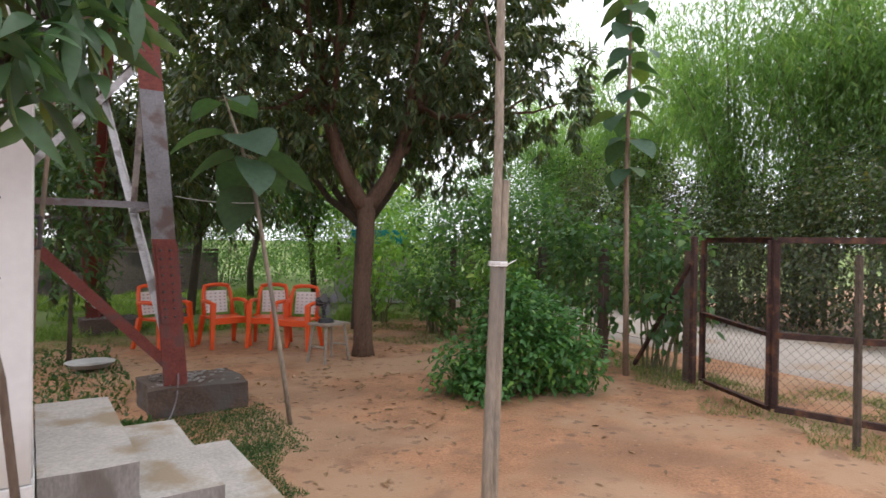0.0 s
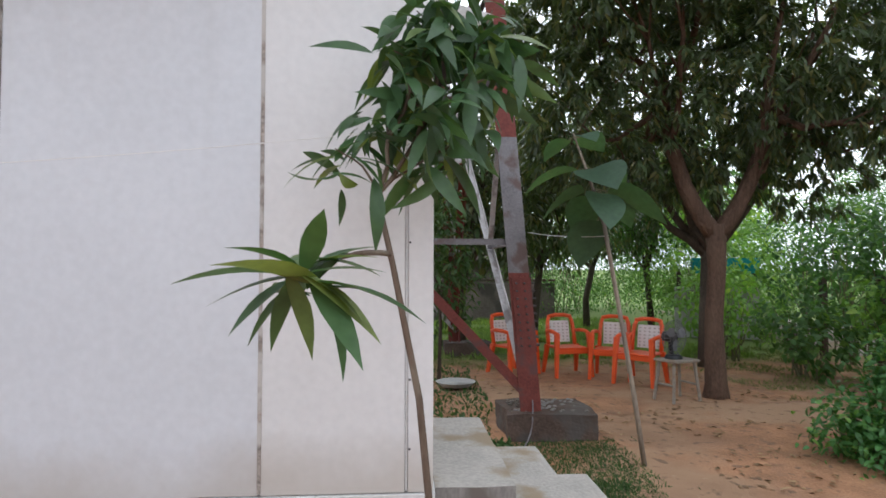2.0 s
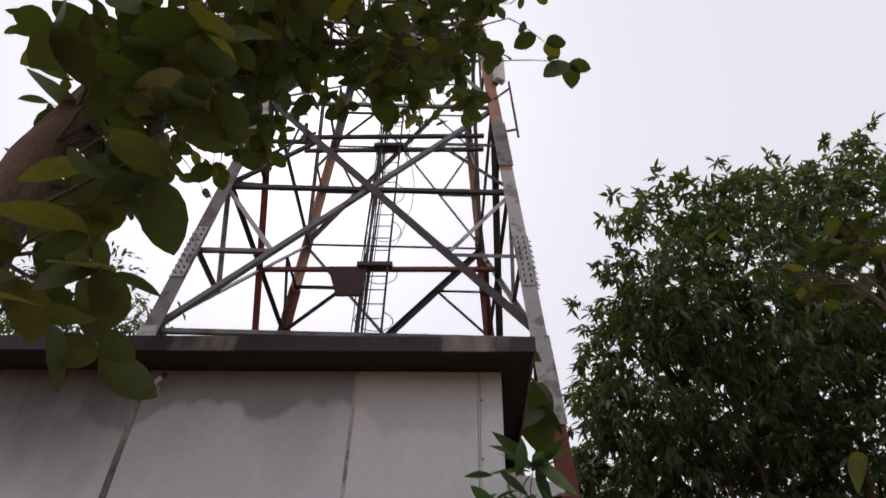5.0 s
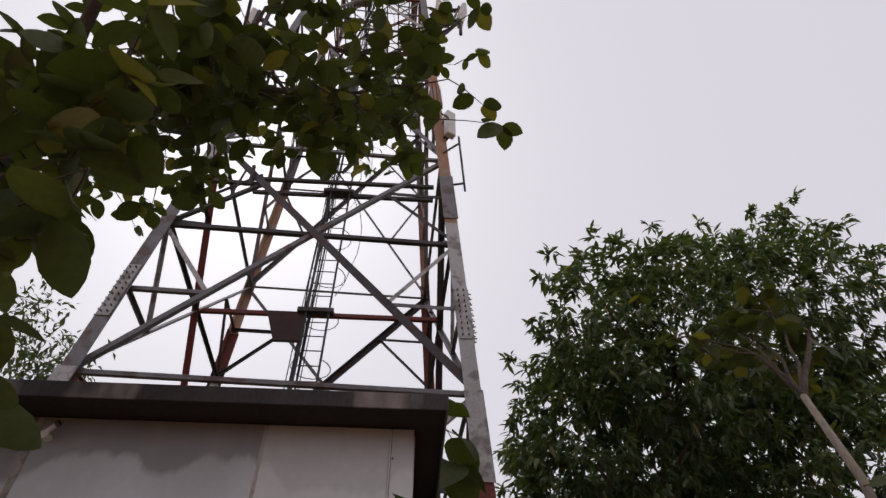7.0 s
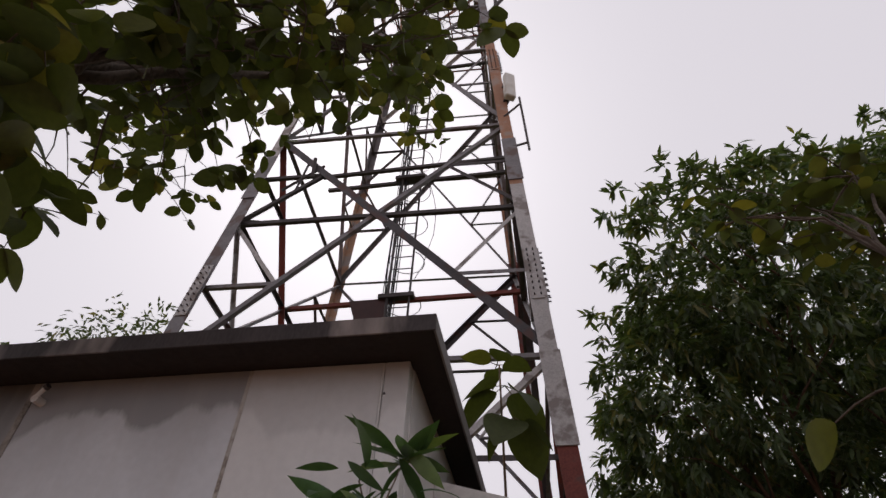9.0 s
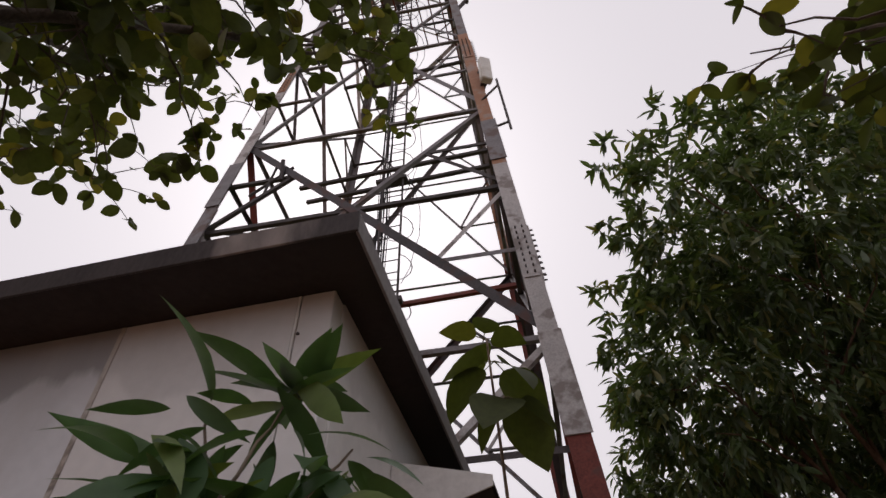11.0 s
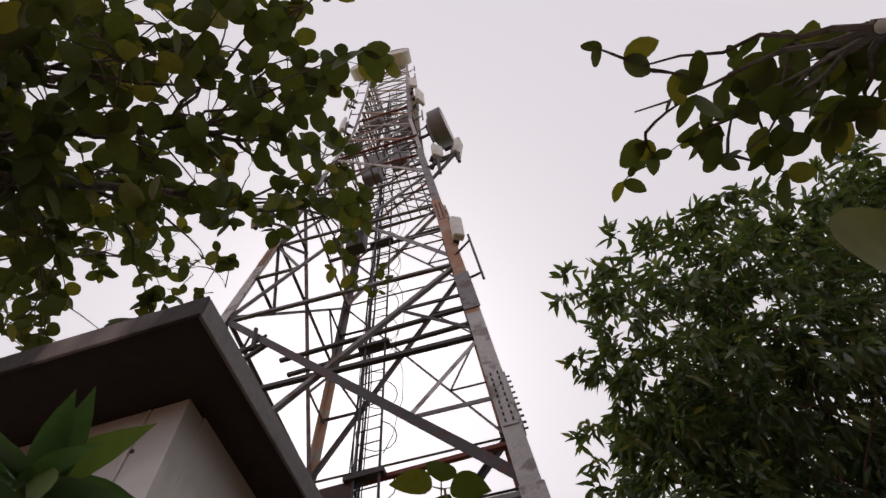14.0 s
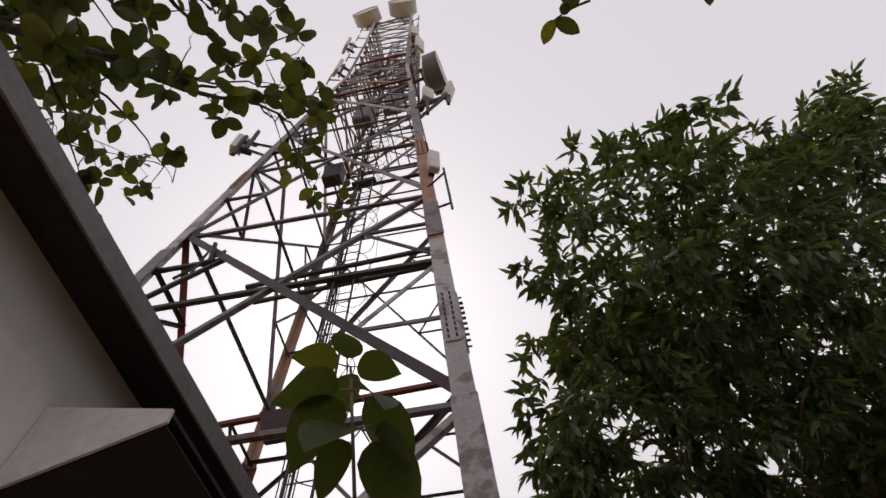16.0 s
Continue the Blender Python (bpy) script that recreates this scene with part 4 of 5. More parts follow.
stool = thing("small_table", "low wooden stool table with chipped pale paint", "table", (3.36, 7.22, 0), 20)
part("top", boxed(-0.21, 0.21, -0.17, 0.17, 0.47, 0.50), M_STOOL, stool, bevel=0.006)
for sx in (-1, 1):
    for sy in (-1, 1):
        part("leg", rods(((sx * 0.16, sy * 0.12, 0.47), (sx * 0.21, sy * 0.16, 0.0), 0.02), sides=6), M_STOOL, stool)
    part("stretcher", rods(((sx * 0.185, -0.14, 0.2), (sx * 0.185, 0.14, 0.2), 0.013), sides=6), M_STOOL, stool)

fan = thing("table_fan", "black table fan with wire guard, switched off", "fan", (3.33, 7.24, 0.50), 25)
bm = bmesh.new()
bmesh.ops.create_cone(bm, cap_ends=True, segments=20, radius1=0.11, radius2=0.085, depth=0.05, matrix=Matrix.Translation((0, 0, 0.025)))
part("base", bm, M_BLACK, fan, bevel=0.004)
part("neck", rods(((0, 0.03, 0.05), (0, 0.04, 0.22), 0.03)), M_BLACK, fan)
part("motor", rods(((0, -0.02, 0.26), (0, 0.13, 0.26), 0.065), sides=14), M_BLACK, fan)
guard = thing("guard", "", "")
guard.parent = fan
bm = bmesh.new()
for r in (0.05, 0.12, 0.19, 0.215):
    pts = [(r * math.cos(2 * math.pi * k / 20), -0.07 + 0.25 * r * r / 0.215, 0.26 + r * math.sin(2 * math.pi * k / 20)) for k in range(21)]
    tube(bm, pts, [0.003] * 21, 4)
for k in range(24):
    a = 2 * math.pi * k / 24
    tube(bm, [(0.03 * math.cos(a), -0.075, 0.26 + 0.03 * math.sin(a)), (0.17 * math.cos(a), -0.06, 0.26 + 0.17 * math.sin(a)), (0.215 * math.cos(a), -0.02, 0.26 + 0.215 * math.sin(a)), (0.15 * math.cos(a), 0.04, 0.26 + 0.15 * math.sin(a))], [0.0026] * 4, 4)
bpy.data.objects.remove(guard)
part("guard", bm, M_GALV, fan, "round wire guard")
for k in range(3):
    bm = bmesh.new()
    a = 2 * math.pi * k / 3 + 0.4
    u, v = Vector((math.cos(a), 0, math.sin(a))), Vector((-math.sin(a), 0.25, math.cos(a)))
    c = Vector((0, -0.04, 0.26))
    q = [bm.verts.new(c + p) for p in (u * 0.03 - v * 0.02, u * 0.11 - v * 0.06, u * 0.165 - v * 0.03, u * 0.165 + v * 0.05, u * 0.09 + v * 0.05, u * 0.03 + v * 0.02)]
    f = bm.faces.new(q)
    r = bmesh.ops.extrude_face_region(bm, geom=[f])
    bmesh.ops.translate(bm, vec=(0, 0.004, 0), verts=[w for w in r["geom"] if isinstance(w, bmesh.types.BMVert)])
    part("blade", bm, M_DRUM, fan)

basin = thing("steel_basin", "shallow pale metal basin lying in the weeds", "basin", (0.75, 8.2, 0.02))
bm = bmesh.new()
bmesh.ops.create_cone(bm, cap_ends=True, segments=20, radius1=0.2, radius2=0.27, depth=0.06, matrix=Matrix.Translation((0, 0, 0.03)))
part("bowl", bm, M_LIME, basin)

# ---- gate and fence ----
def gate_leaf(p, q, h, name_label):
    g = thing("metal_gate", name_label, "gate", group="pair of gate leaves")
    p, q = Vector(p), Vector(q)
    d = (q - p).normalized()
    up = Vector((0, 0, 1))

    def bar(name, a, b, w, parent=g):
        vs, fs = angle_bar(a, b, w, d.cross(up), 0.006)
        return part(name, mesh_of(name, [tuple(v) for v in vs], fs, M_GATE), M_GATE, parent)

    z0, z1 = 0.06, h
    bar("stile", p + up * z0, p + up * z1, 0.05)
    bar("stile", q + up * z0, q + up * z1, 0.045)
    bar("rail", p + up * z0, q + up * z0, 0.055)
    bar("rail", p + up * z1, q + up * z1, 0.055)
    bar("rail", p + up * 0.80, q + up * 0.74, 0.055)
    # wire mesh infill
    bm = bmesh.new()
    L = (q - p).length
    off = d.cross(up) * 0.02
    step = 0.085
    n = int(L / step)
    m = int((z1 - z0) / step)
    for i in range(-m, n + 1):
        for s in (1, -1):
            x0 = i * step
            a0, a1 = max(0, -x0), min(m * step, L - x0)
            if a1 - a0 < 0.05:
                continue
            if s == 1:
                e0, e1 = p + d * (x0 + a0) + up * (z0 + a0), p + d * (x0 + a1) + up * (z0 + a1)
            else:
                e0, e1 = p + d * (x0 + a0) + up * (z1 - a0), p + d * (x0 + a1) + up * (z1 - a1)
            rod(bm, e0 + off, e1 + off, 0.0016, sides=3, caps=False)
    part("wire_mesh", bm, M_DARKSTEEL, g, "thin diagonal wire mesh")
    return g


gate_leaf((6.33, 3.80, 0), (5.82, 2.80, 0), 1.62, "rusty dark red gate leaf of angle iron and wire mesh")
gate_leaf((6.28, 0.90, 0), (5.825, 2.77, 0), 1.62, "rusty dark red gate leaf of angle iron and wire mesh")
for x, y, lean in ((6.42, 4.0, 0), (6.33, 0.78, 0)):
    post = thing("gate_post", "rusty angle iron gate post", "gate post", (x, y, 0))
    part("post", rods(((0, 0, -0.1), (0, 0, 1.66), 0.045), sides=6), M_GATE, post)
    part("brace", rods(((0.0, 0.04, 1.35), (0.25, 1.0 if y > 2 else -1.0, 0.0), 0.03), sides=6), M_GATE, post)
stake = thing("fence_stake", "short bare wooden stake beside the gate", "stake", (5.42, 1.93, 0))
part("wood", rods(((0, 0, -0.1), (0.10, 0.05, 1.5), 0.03), sides=7), M_BARK2, stake)
FENCE = [(6.5, 4.1), (6.75, 5.6), (7.1, 7.2), (7.5, 9.0), (8.0, 11.0)]
for i, (x, y) in enumerate(FENCE):
    post = thing("fence_post", "grey stone fence post half hidden in creepers", "fence post", (x, y, 0), group="fence posts along the lane")
    part("shaft", boxed(-0.06, 0.06, -0.05, 0.05, -0.1, 1.5), M_CONC_DARK, post, bevel=0.01)
wire = thing("fence_wire", "sagging barbed wire between the fence posts", "wire")
for z in (0.4, 0.8, 1.2):
    bm = bmesh.new()
    for (xa, ya), (xb, yb) in zip(FENCE, FENCE[1:]):
        tube(bm, curve_points((xa, ya, z), (xb, yb, z), (0, 0, -0.04), 5), [0.004] * 6, 4)
    part("strand", bm, M_GATE, wire)

# ---- boundary wall and far buildings ----
wall = thing("boundary_wall", "low weathered plastered boundary wall behind the lawn", "wall", kind="structure")
bm = boxed(-14, 4.9, 19.0, 19.3, -0.1, 1.15)
bmesh.ops.subdivide_edges(bm, edges=[e for e in bm.edges if abs(e.verts[0].co.x - e.verts[1].co.x) > 1], cuts=30)
for v in bm.verts:
    v.co.z += 0.06 * noise.noise((v.co.x * 0.6, 0, v.co.z))
part("masonry", bm, M_STONE, wall)
part("coping", boxed(-14, 4.9, 18.95, 19.35, 1.2, 1.27), M_CONC_DARK, wall)
# out of view: added to close the yard and block low sky light
back = tagged(new("wall_yard", None), "unseen plain wall added to close the yard", "wall", kind="structure")
part("masonry", boxed(-12, 9, -7.3, -7.1, -0.1, 2.3), M_STONE, back)
part("masonry", boxed(-12.2, -12.0, -7.3, 10, -0.1, 2.3), M_STONE, back)
hut = thing("far_house", "small plastered house behind the trees", "house", (3.0, 21.5, 0))
part("wall", boxed(-1.8, 1.8, 0, 3, 0, 2.0), M_STONE, hut)
bm = bmesh.new()
v = [bm.verts.new(p) for p in ((-2.1, -0.4, 1.9), (2.1, -0.4, 1.9), (2.1, 1.5, 2.9), (-2.1, 1.5, 2.9), (2.1, 3.4, 1.9), (-2.1, 3.4, 1.9))]
bm.faces.new((v[0], v[1], v[2], v[3]))
bm.faces.new((v[3], v[2], v[4], v[5]))
part("roof", bm, M_CONC_DARK, hut).modifiers.new("thick", "SOLIDIFY").thickness = 0.08
shed = thing("far_shed", "whitewashed shed with a turquoise tarpaulin roof behind the mango tree", "shed", (7.3, 13.6, 0), -25)
part("wall", boxed(-0.9, 0.9, 0, 1.8, 0, 1.15), M_LIME, shed)
part("tarpaulin", boxed(-0.5, 0.9, -0.1, 1.9, 1.50, 1.85), M_TARP, shed)
for x in (-0.8, 0.8):
    part("post", rods(((x, 0, 1.1), (x, 0, 1.6), 0.05)), M_BARK2, shed)

# thin wire that crosses in front of the shelter
line = thing("string_line", "thin white string tied across in front of the shelter", "string")
bm = bmesh.new()
tube(bm, curve_points((-2.6, 2.1, 1.86), (0.02, 2.3, 2.12), (0, 0, -0.03), 10), [0.0016] * 11, 4)
part("string", bm, M_WPLASTIC, line)
line = thing("wire_line", "thin grey wire tied from the tower leg to a sapling", "wire")
bm = bmesh.new()
tube(bm, curve_points((1.25, 5.93, 1.95), (1.62, 4.75, 1.85), (0, 0, -0.02), 8), [0.004] * 9, 4)
part("wire", bm, M_LIME, line)


# ---- plants ----
UP = np.array([0, 0, 1.0])


def limb_tree(name, label, base, trunk_pts, trunk_r, lobes, bark, leafmat, twigs, per, length, width, seed, drop=0.45, shape=SIMPLE, limb_ends=9, spread=0.08, category="tree", open_below=0.0):
    """Tapered trunk, forked limbs to the lobes of the crown and leaves in whorls on the twig ends."""
    rng, rnd = np.random.default_rng(seed), random.Random(seed)
    t = thing(name, label, category, base)
    bm = bmesh.new()
    pts = [Vector(p) for p in trunk_pts]
    tube(bm, pts, trunk_r, 12)
    part("trunk", bm, bark, t, smooth=True)
    fork = pts[-1]
    mains = []
    if limb_ends > 10:
        for dx, dy, dz in ((-0.62, 0.1, 1.9), (0.60, -0.2, 1.7)):
            bm = bmesh.new()
            m = curve_points(fork - Vector((0, 0, 0.15)), fork + Vector((dx, dy, dz)), (dx * 0.25, 0, -0.12), 8, 0.015, rnd)
            tube(bm, m, [0.115 - 0.006 * i for i in range(9)], 9)
            part("limb", bm, bark, t, smooth=True)
            mains.append(m)
    for k in range(limb_ends):
        bm = bmesh.new()
        c, r = lobes[k % len(lobes)]
        end = Vector(c) + Vector([rnd.uniform(-0.45, 0.45) * r[i] for i in range(3)])
        start = fork - Vector((0, 0, 0.12))
        if mains:
            start = mains[0 if end.x < 0.1 else 1][rnd.randint(4, 8)]
        p = curve_points(start, end, (rnd.uniform(-0.2, 0.2), rnd.uniform(-0.2, 0.2), rnd.uniform(-0.3, 0.1)), 7, 0.05, rnd)
        r0 = trunk_r[-1] * rnd.uniform(0.45, 0.75) * (0.6 if mains else 1)
        tube(bm, p, [r0 * (1 - 0.85 * i / 7) for i in range(8)], 7)
        for j in range(4):
            s = p[rnd.randint(3, 7)]
            e = Vector(c) + Vector([rnd.uniform(-0.8, 0.8) * r[i] for i in range(3)])
            tube(bm, curve_points(s, e, (0, 0, rnd.uniform(-0.1, 0.15)), 5, 0.04, rnd), [r0 * 0.35 * (1 - 0.8 * i / 5) for i in range(6)], 5)
        part("limb", bm, bark, t, smooth=True)
    c, out = crown_points(rng, lobes, twigs)
    keep = (c[:, 2] > open_below) | (rng.random(len(c)) < 0.74)
    c, out = c[keep], out[keep]
    leaves("crown", *tufts(rng, c, per, length, width, spread, drop, out), leafmat, shape, parent=t)
    return t


limb_tree("mango_tree", "large mango tree with a forked brown trunk and drooping leaves", (3.95, 7.40, 0),
          [(0, 0, -0.15), (0.0, 0, 0.15), (-0.02, 0.0, 0.9), (0.03, 0, 1.6), (0.02, 0, 2.15)], [0.19, 0.135, 0.11, 0.11, 0.135],
          [((-0.5, 0.6, 4.0), (2.2, 1.8, 1.5)), ((-1.3, -0.6, 5.6), (1.3, 1.6, 1.5)), ((0.9, -0.5, 4.6), (1.7, 2.0, 1.7)), ((0.3, -0.6, 6.8), (1.7, 2.0, 1.7)),
           ((1.5, -1.0, 7.3), (1.3, 1.5, 1.6)), ((-1.25, -1.9, 6.2), (1.15, 1.1, 1.3)), ((-1.95, -1.3, 5.0), (0.75, 0.85, 0.95)), ((-1.9, -0.3, 4.6), (0.9, 1.2, 1.3)), ((1.8, 0.5, 5.8), (1.5, 1.8, 1.8)), ((-1.5, 0.5, 3.6), (1.1, 1.1, 0.9)), ((1.6, -1.4, 3.6), (1.0, 1.0, 0.8)), ((1.7, 0.6, 3.1), (1.3, 1.2, 0.75)), ((-0.9, 0.9, 3.1), (1.2, 1.0, 0.65))],
          M_BARK, M_MANGO, 4100, 18, 0.152, 0.043, 11, 0.42, LANCE, 14, 0.035, open_below=4.5)
limb_tree("mango_tree", "dark leafy mango tree standing further back", (5.1, 9.8, 0),
          [(0, 0, -0.1), (0, 0, 0.6), (0.05, 0, 1.9)], [0.17, 0.14, 0.13],
          [((0, 0.2, 4.2), (2.4, 2.0, 1.7)), ((1.6, 0, 5.2), (1.6, 1.6, 1.6)), ((-1.5, 0.4, 5.0), (1.6, 1.5, 1.5))], M_BARK2, M_MANGO, 520, 10, 0.22, 0.062, 12, 0.5)
BACK = ((1.2, 11.6, 3.5, 1.7, 21), (-0.9, 13.2, 4.0, 2.2, 22), (2.9, 13.2, 3.6, 1.9, 23), (0.6, 16.0, 4.0, 2.4, 24), (5.0, 16.0, 3.8, 2.2, 25), (-4.2, 14.5, 5.2, 2.6, 26), (7.0, 16.5, 4.0, 2.2, 28), (-10.4, 12.9, 9.6, 2.9, 29))
for x, y, h, r, seed in BACK:
    k = random.Random(seed)
    h = h if seed == 29 else h * 0.95
    # seeds 21 to 25 use the darker mango leaf in place of shade
    limb_tree("background_tree", "shady dark green tree behind the lawn", (x, y, 0),
              [(0, 0, -0.1), (k.uniform(-0.1, 0.1), 0, 0.8), (k.uniform(-0.2, 0.2), 0, 1.7)], [0.10, 0.08, 0.08],
              [((0, 0, h - 0.4), (r, r, 1.25)), ((k.uniform(-1, 1), -0.6, h + 0.6), (r * 0.7, r * 0.7, 1.2))],
              M_BARK2, M_THICKET if seed == 29 else M_FARLEAF if seed > 25 and seed % 3 else M_MANGO, 620, 8, 0.22, 0.075, seed, 0.45, limb_ends=6, spread=0.12)


def shrub(name, label, centre, lobes, leafmat, twigs, per, length, width, seed, shape=SIMPLE, drop=0.1, spread=0.06, stems=10, category="bush"):
    rng, rnd = np.random.default_rng(seed), random.Random(seed)
    t = thing(name, label, category, centre)
    for k in range(stems):
        bm = bmesh.new()
        c, r = lobes[k % len(lobes)]
        e = Vector(c) + Vector([rnd.uniform(-0.6, 0.6) * r[i] for i in range(3)])
        tube(bm, curve_points((c[0] * 0.6 + rnd.uniform(-0.1, 0.1), c[1] * 0.6 + rnd.uniform(-0.1, 0.1), -0.05), e, (0, 0, 0.05), 5, 0.02, rnd), [0.016 * (1 - 0.14 * i) for i in range(6)], 5)
        part("stem", bm, M_TWIG, t)
    c, out = crown_points(rng, lobes, twigs)
    c[:, 2] = np.maximum(c[:, 2], 0.03)
    leaves("foliage", *tufts(rng, c, per, length, width, spread, drop, out), leafmat, shape, parent=t)
    return t


shrub("leafy_bush", "low dense bush with fresh bright green leaves on bare earth", (4.48, 4.72, 0),
      [((0, 0, 0.5), (0.55, 0.5, 0.5)), ((-0.35, 0.15, 0.35), (0.42, 0.4, 0.38)), ((0.4, -0.25, 0.42), (0.42, 0.4, 0.4)), ((0.0, 0.1, 0.85), (0.38, 0.36, 0.3)), ((-0.62, -0.1, 0.14), (0.32, 0.3, 0.17)), ((0.35, 0.2, 0.8), (0.25, 0.25, 0.25)), ((-0.25, -0.1, 1.0), (0.2, 0.2, 0.22)), ((0.62, 0.1, 0.3), (0.25, 0.25, 0.3)), ((-0.75, 0.2, 0.3), (0.22, 0.2, 0.25))], M_BUSH, 800, 9, 0.078, 0.037, 31, OVATE, 0.05, 0.075)
for x, y, h, w, seed, m in ((6.75, 4.7, 2.0, 0.55, 41, M_VINE), (6.85, 5.9, 1.9, 0.7, 42, M_VINE), (7.1, 7.0, 2.3, 0.8, 43, M_VINE), (7.3, 8.3, 2.5, 0.9, 44, M_VINE), (7.7, 9.9, 2.8, 1.1, 45, M_VINE), (6.9, 8.0, 1.5, 0.8, 46, M_SUNLITLEAF), (6.0, 8.7, 1.1, 0.8, 47, M_FARLEAF), (8.3, 11.6, 3.0, 1.3, 48, M_VINE), (5.9, 10.7, 1.6, 1.0, 49, M_SUNLITLEAF), (6.6, 12.3, 3.4, 1.4, 50, M_SUNLITLEAF)):
    shrub("creeper_hedge", "tangle of green creepers over the wire fence", (x, y, 0),
          [((0, 0, h * 0.62), (w * 0.8, w, h * 0.36)), ((0.1, w * 0.4, h * 0.82), (w * 0.6, w * 0.7, h * 0.24)), ((0, -w * 0.5, h * 0.45), (w * 0.45, w * 0.5, h * 0.3))], m, 95, 9, 0.12, 0.07, seed, OVATE, 0.35, 0.09, 16, "hedge")
for x, y, h, w, seed, m in ((11.6, 1.0, 3.2, 1.8, 51, M_THICKET), (11.9, 4.0, 3.2, 2.0, 52, M_THICKET), (12.2, 7.0, 3.0, 1.9, 53, M_THICKET), (12.6, 10.0, 4.0, 2.2, 54, M_THICKET), (11.5, -2.0, 3.0, 1.8, 55, M_THICKET), (11.2, 13.0, 4.2, 2.4, 56, M_FARLEAF), (8.6, 15.5, 3.6, 2.2, 57, M_SUNLITLEAF), (9.5, 19.0, 5.0, 3.0, 58, M_FARLEAF), (14.5, 15.0, 6.0, 3.2, 59, M_VINE), (11.3, -5.5, 3.2, 2.2, 60, M_FARLEAF),
                            (-7.0, 16.0, 4.5, 3.0, 61, M_THICKET), (-2.0, 21.0, 5.0, 3.0, 62, M_THICKET), (6.0, 22.0, 6.0, 3.2, 63, M_FARLEAF), (1.0, 24.0, 6.0, 3.5, 64, M_THICKET), (4.0, 25.0, 4.0, 3.0, 65, M_THICKET), (-5.0, 23.0, 4.0, 3.0, 66, M_THICKET), (9.0, 25.0, 5.0, 3.2, 67, M_FARLEAF)):
    shrub("lane_thicket", "dense wild thicket beyond the lane", (x, y, 0),
          [((0, 0, h * 0.45), (w, w, h * 0.45)), ((w * 0.4, w * 0.4, h * 0.8), (w * 0.7, w * 0.7, h * 0.3)), ((-w * 0.3, -w * 0.6, h * 0.35), (w * 0.7, w * 0.6, h * 0.35))], m, 1000, 16, 0.105, 0.047, seed, SIMPLE, 0.3, 0.16, 14, "thicket")


def bamboo(at, h, seed, culms=16, lean=(0, 0)):
    """Bamboo clump: arching culms with fine drooping leaf sprays all along."""
    rng, rnd = np.random.default_rng(seed), random.Random(seed)
    t = thing("bamboo_clump", "tall feathery light green bamboo clump beyond the lane", "bamboo", at, group="bamboo along the lane")
    pos = []
    for k in range(culms):
        bm = bmesh.new()
        a = rnd.uniform(0, 2 * math.pi)
        tip = Vector((math.cos(a) * rnd.uniform(0.6, 2.6) + lean[0], math.sin(a) * rnd.uniform(0.6, 2.6) + lean[1], h * rnd.uniform(0.65, 1.0)))
        base = Vector((rnd.uniform(-0.5, 0.5), rnd.uniform(-0.5, 0.5), -0.05))
        pts = curve_points(base, tip, (-tip.x * 0.22, -tip.y * 0.22, h * 0.12), 10)
        tube(bm, pts, [0.035 * (1 - 0.088 * i) for i in range(11)], 5)
        part("culm", bm, M_TWIG, t)
        for j in range(160):
            f = rnd.uniform(0.18, 1.0)
            i = min(int(f * 10), 9)
            p = pts[i].lerp(pts[i + 1], f * 10 - i)
            pos.append(p + Vector((rnd.gauss(0, 0.32), rnd.gauss(0, 0.32), rnd.gauss(-0.1, 0.22))))
    leaves("foliage", *tufts(rng, np.array([tuple(p) for p in pos]), 9, 0.20, 0.028, 0.13, 0.7), M_BAMBOO, SIMPLE, parent=t)


for x, y, h, seed, lean in ((13.2, 7.5, 7.5, 71, (-1.0, 0)), (13.6, 4.4, 8.0, 72, (-1.2, 0.3)), (13.0, 1.2, 7.0, 73, (-1.0, 0)), (13.5, 10.5, 7.0, 74, (-0.6, -0.4)), (12.6, -1.8, 7.0, 75, (-0.8, 0)), (14.2, 13.5, 7.0, 76, (0, 0)), (13.3, 5.9, 7.8, 77, (-0.3, 0.0))):
    bamboo((x, y, 0), h, seed, 16, lean)


def teak(name, label, stem, radii, whorls, seed, leaf=0.24, stake_pts=None, leafmat=None, stemmat=None):
    """Young teak: one thin bent stem with pairs of large drooping leaves."""
    rng, rnd = np.random.default_rng(seed), random.Random(seed)
    t = thing(name, label, "sapling", tuple(stem[0]))
    o = Vector(stem[0])
    bm = bmesh.new()
    tube(bm, [Vector(p) - o for p in stem], radii, 8)
    part("stem", bm, stemmat or M_STEM, t, smooth=True)
    pos, dirs, L = [], [], []
    for (x, y, z), n, size, tilt in whorls:
        a0 = rnd.uniform(0, 6.28)
        for k in range(n):
            a = a0 + 2 * math.pi * k / n + rnd.uniform(-0.4, 0.4)
            c = Vector((x, y, z)) - o
            d = Vector((math.cos(a), math.sin(a), tilt + rnd.uniform(-0.25, 0.25)))
            s = c + d.normalized() * leaf * size * 0.22
            bm = bmesh.new()
            tube(bm, [c, s], [0.006, 0.004], 4)
            part("petiole", bm, M_TWIG, t)
            pos.append(tuple(s))
            dirs.append(tuple(d))
            L.append(leaf * size * rnd.uniform(0.8, 1.2))
    L = np.array(L)
    up = np.tile(UP, (len(L), 1)) + rng.normal(scale=0.25, size=(len(L), 3))
    leaves_each("leaf", np.array(pos), np.array(dirs), up, L, L * rng.uniform(0.7, 0.9, len(L)), leafmat or M_TEAK, OVATE_FINE, 0.3, 0.2, t)
    return t


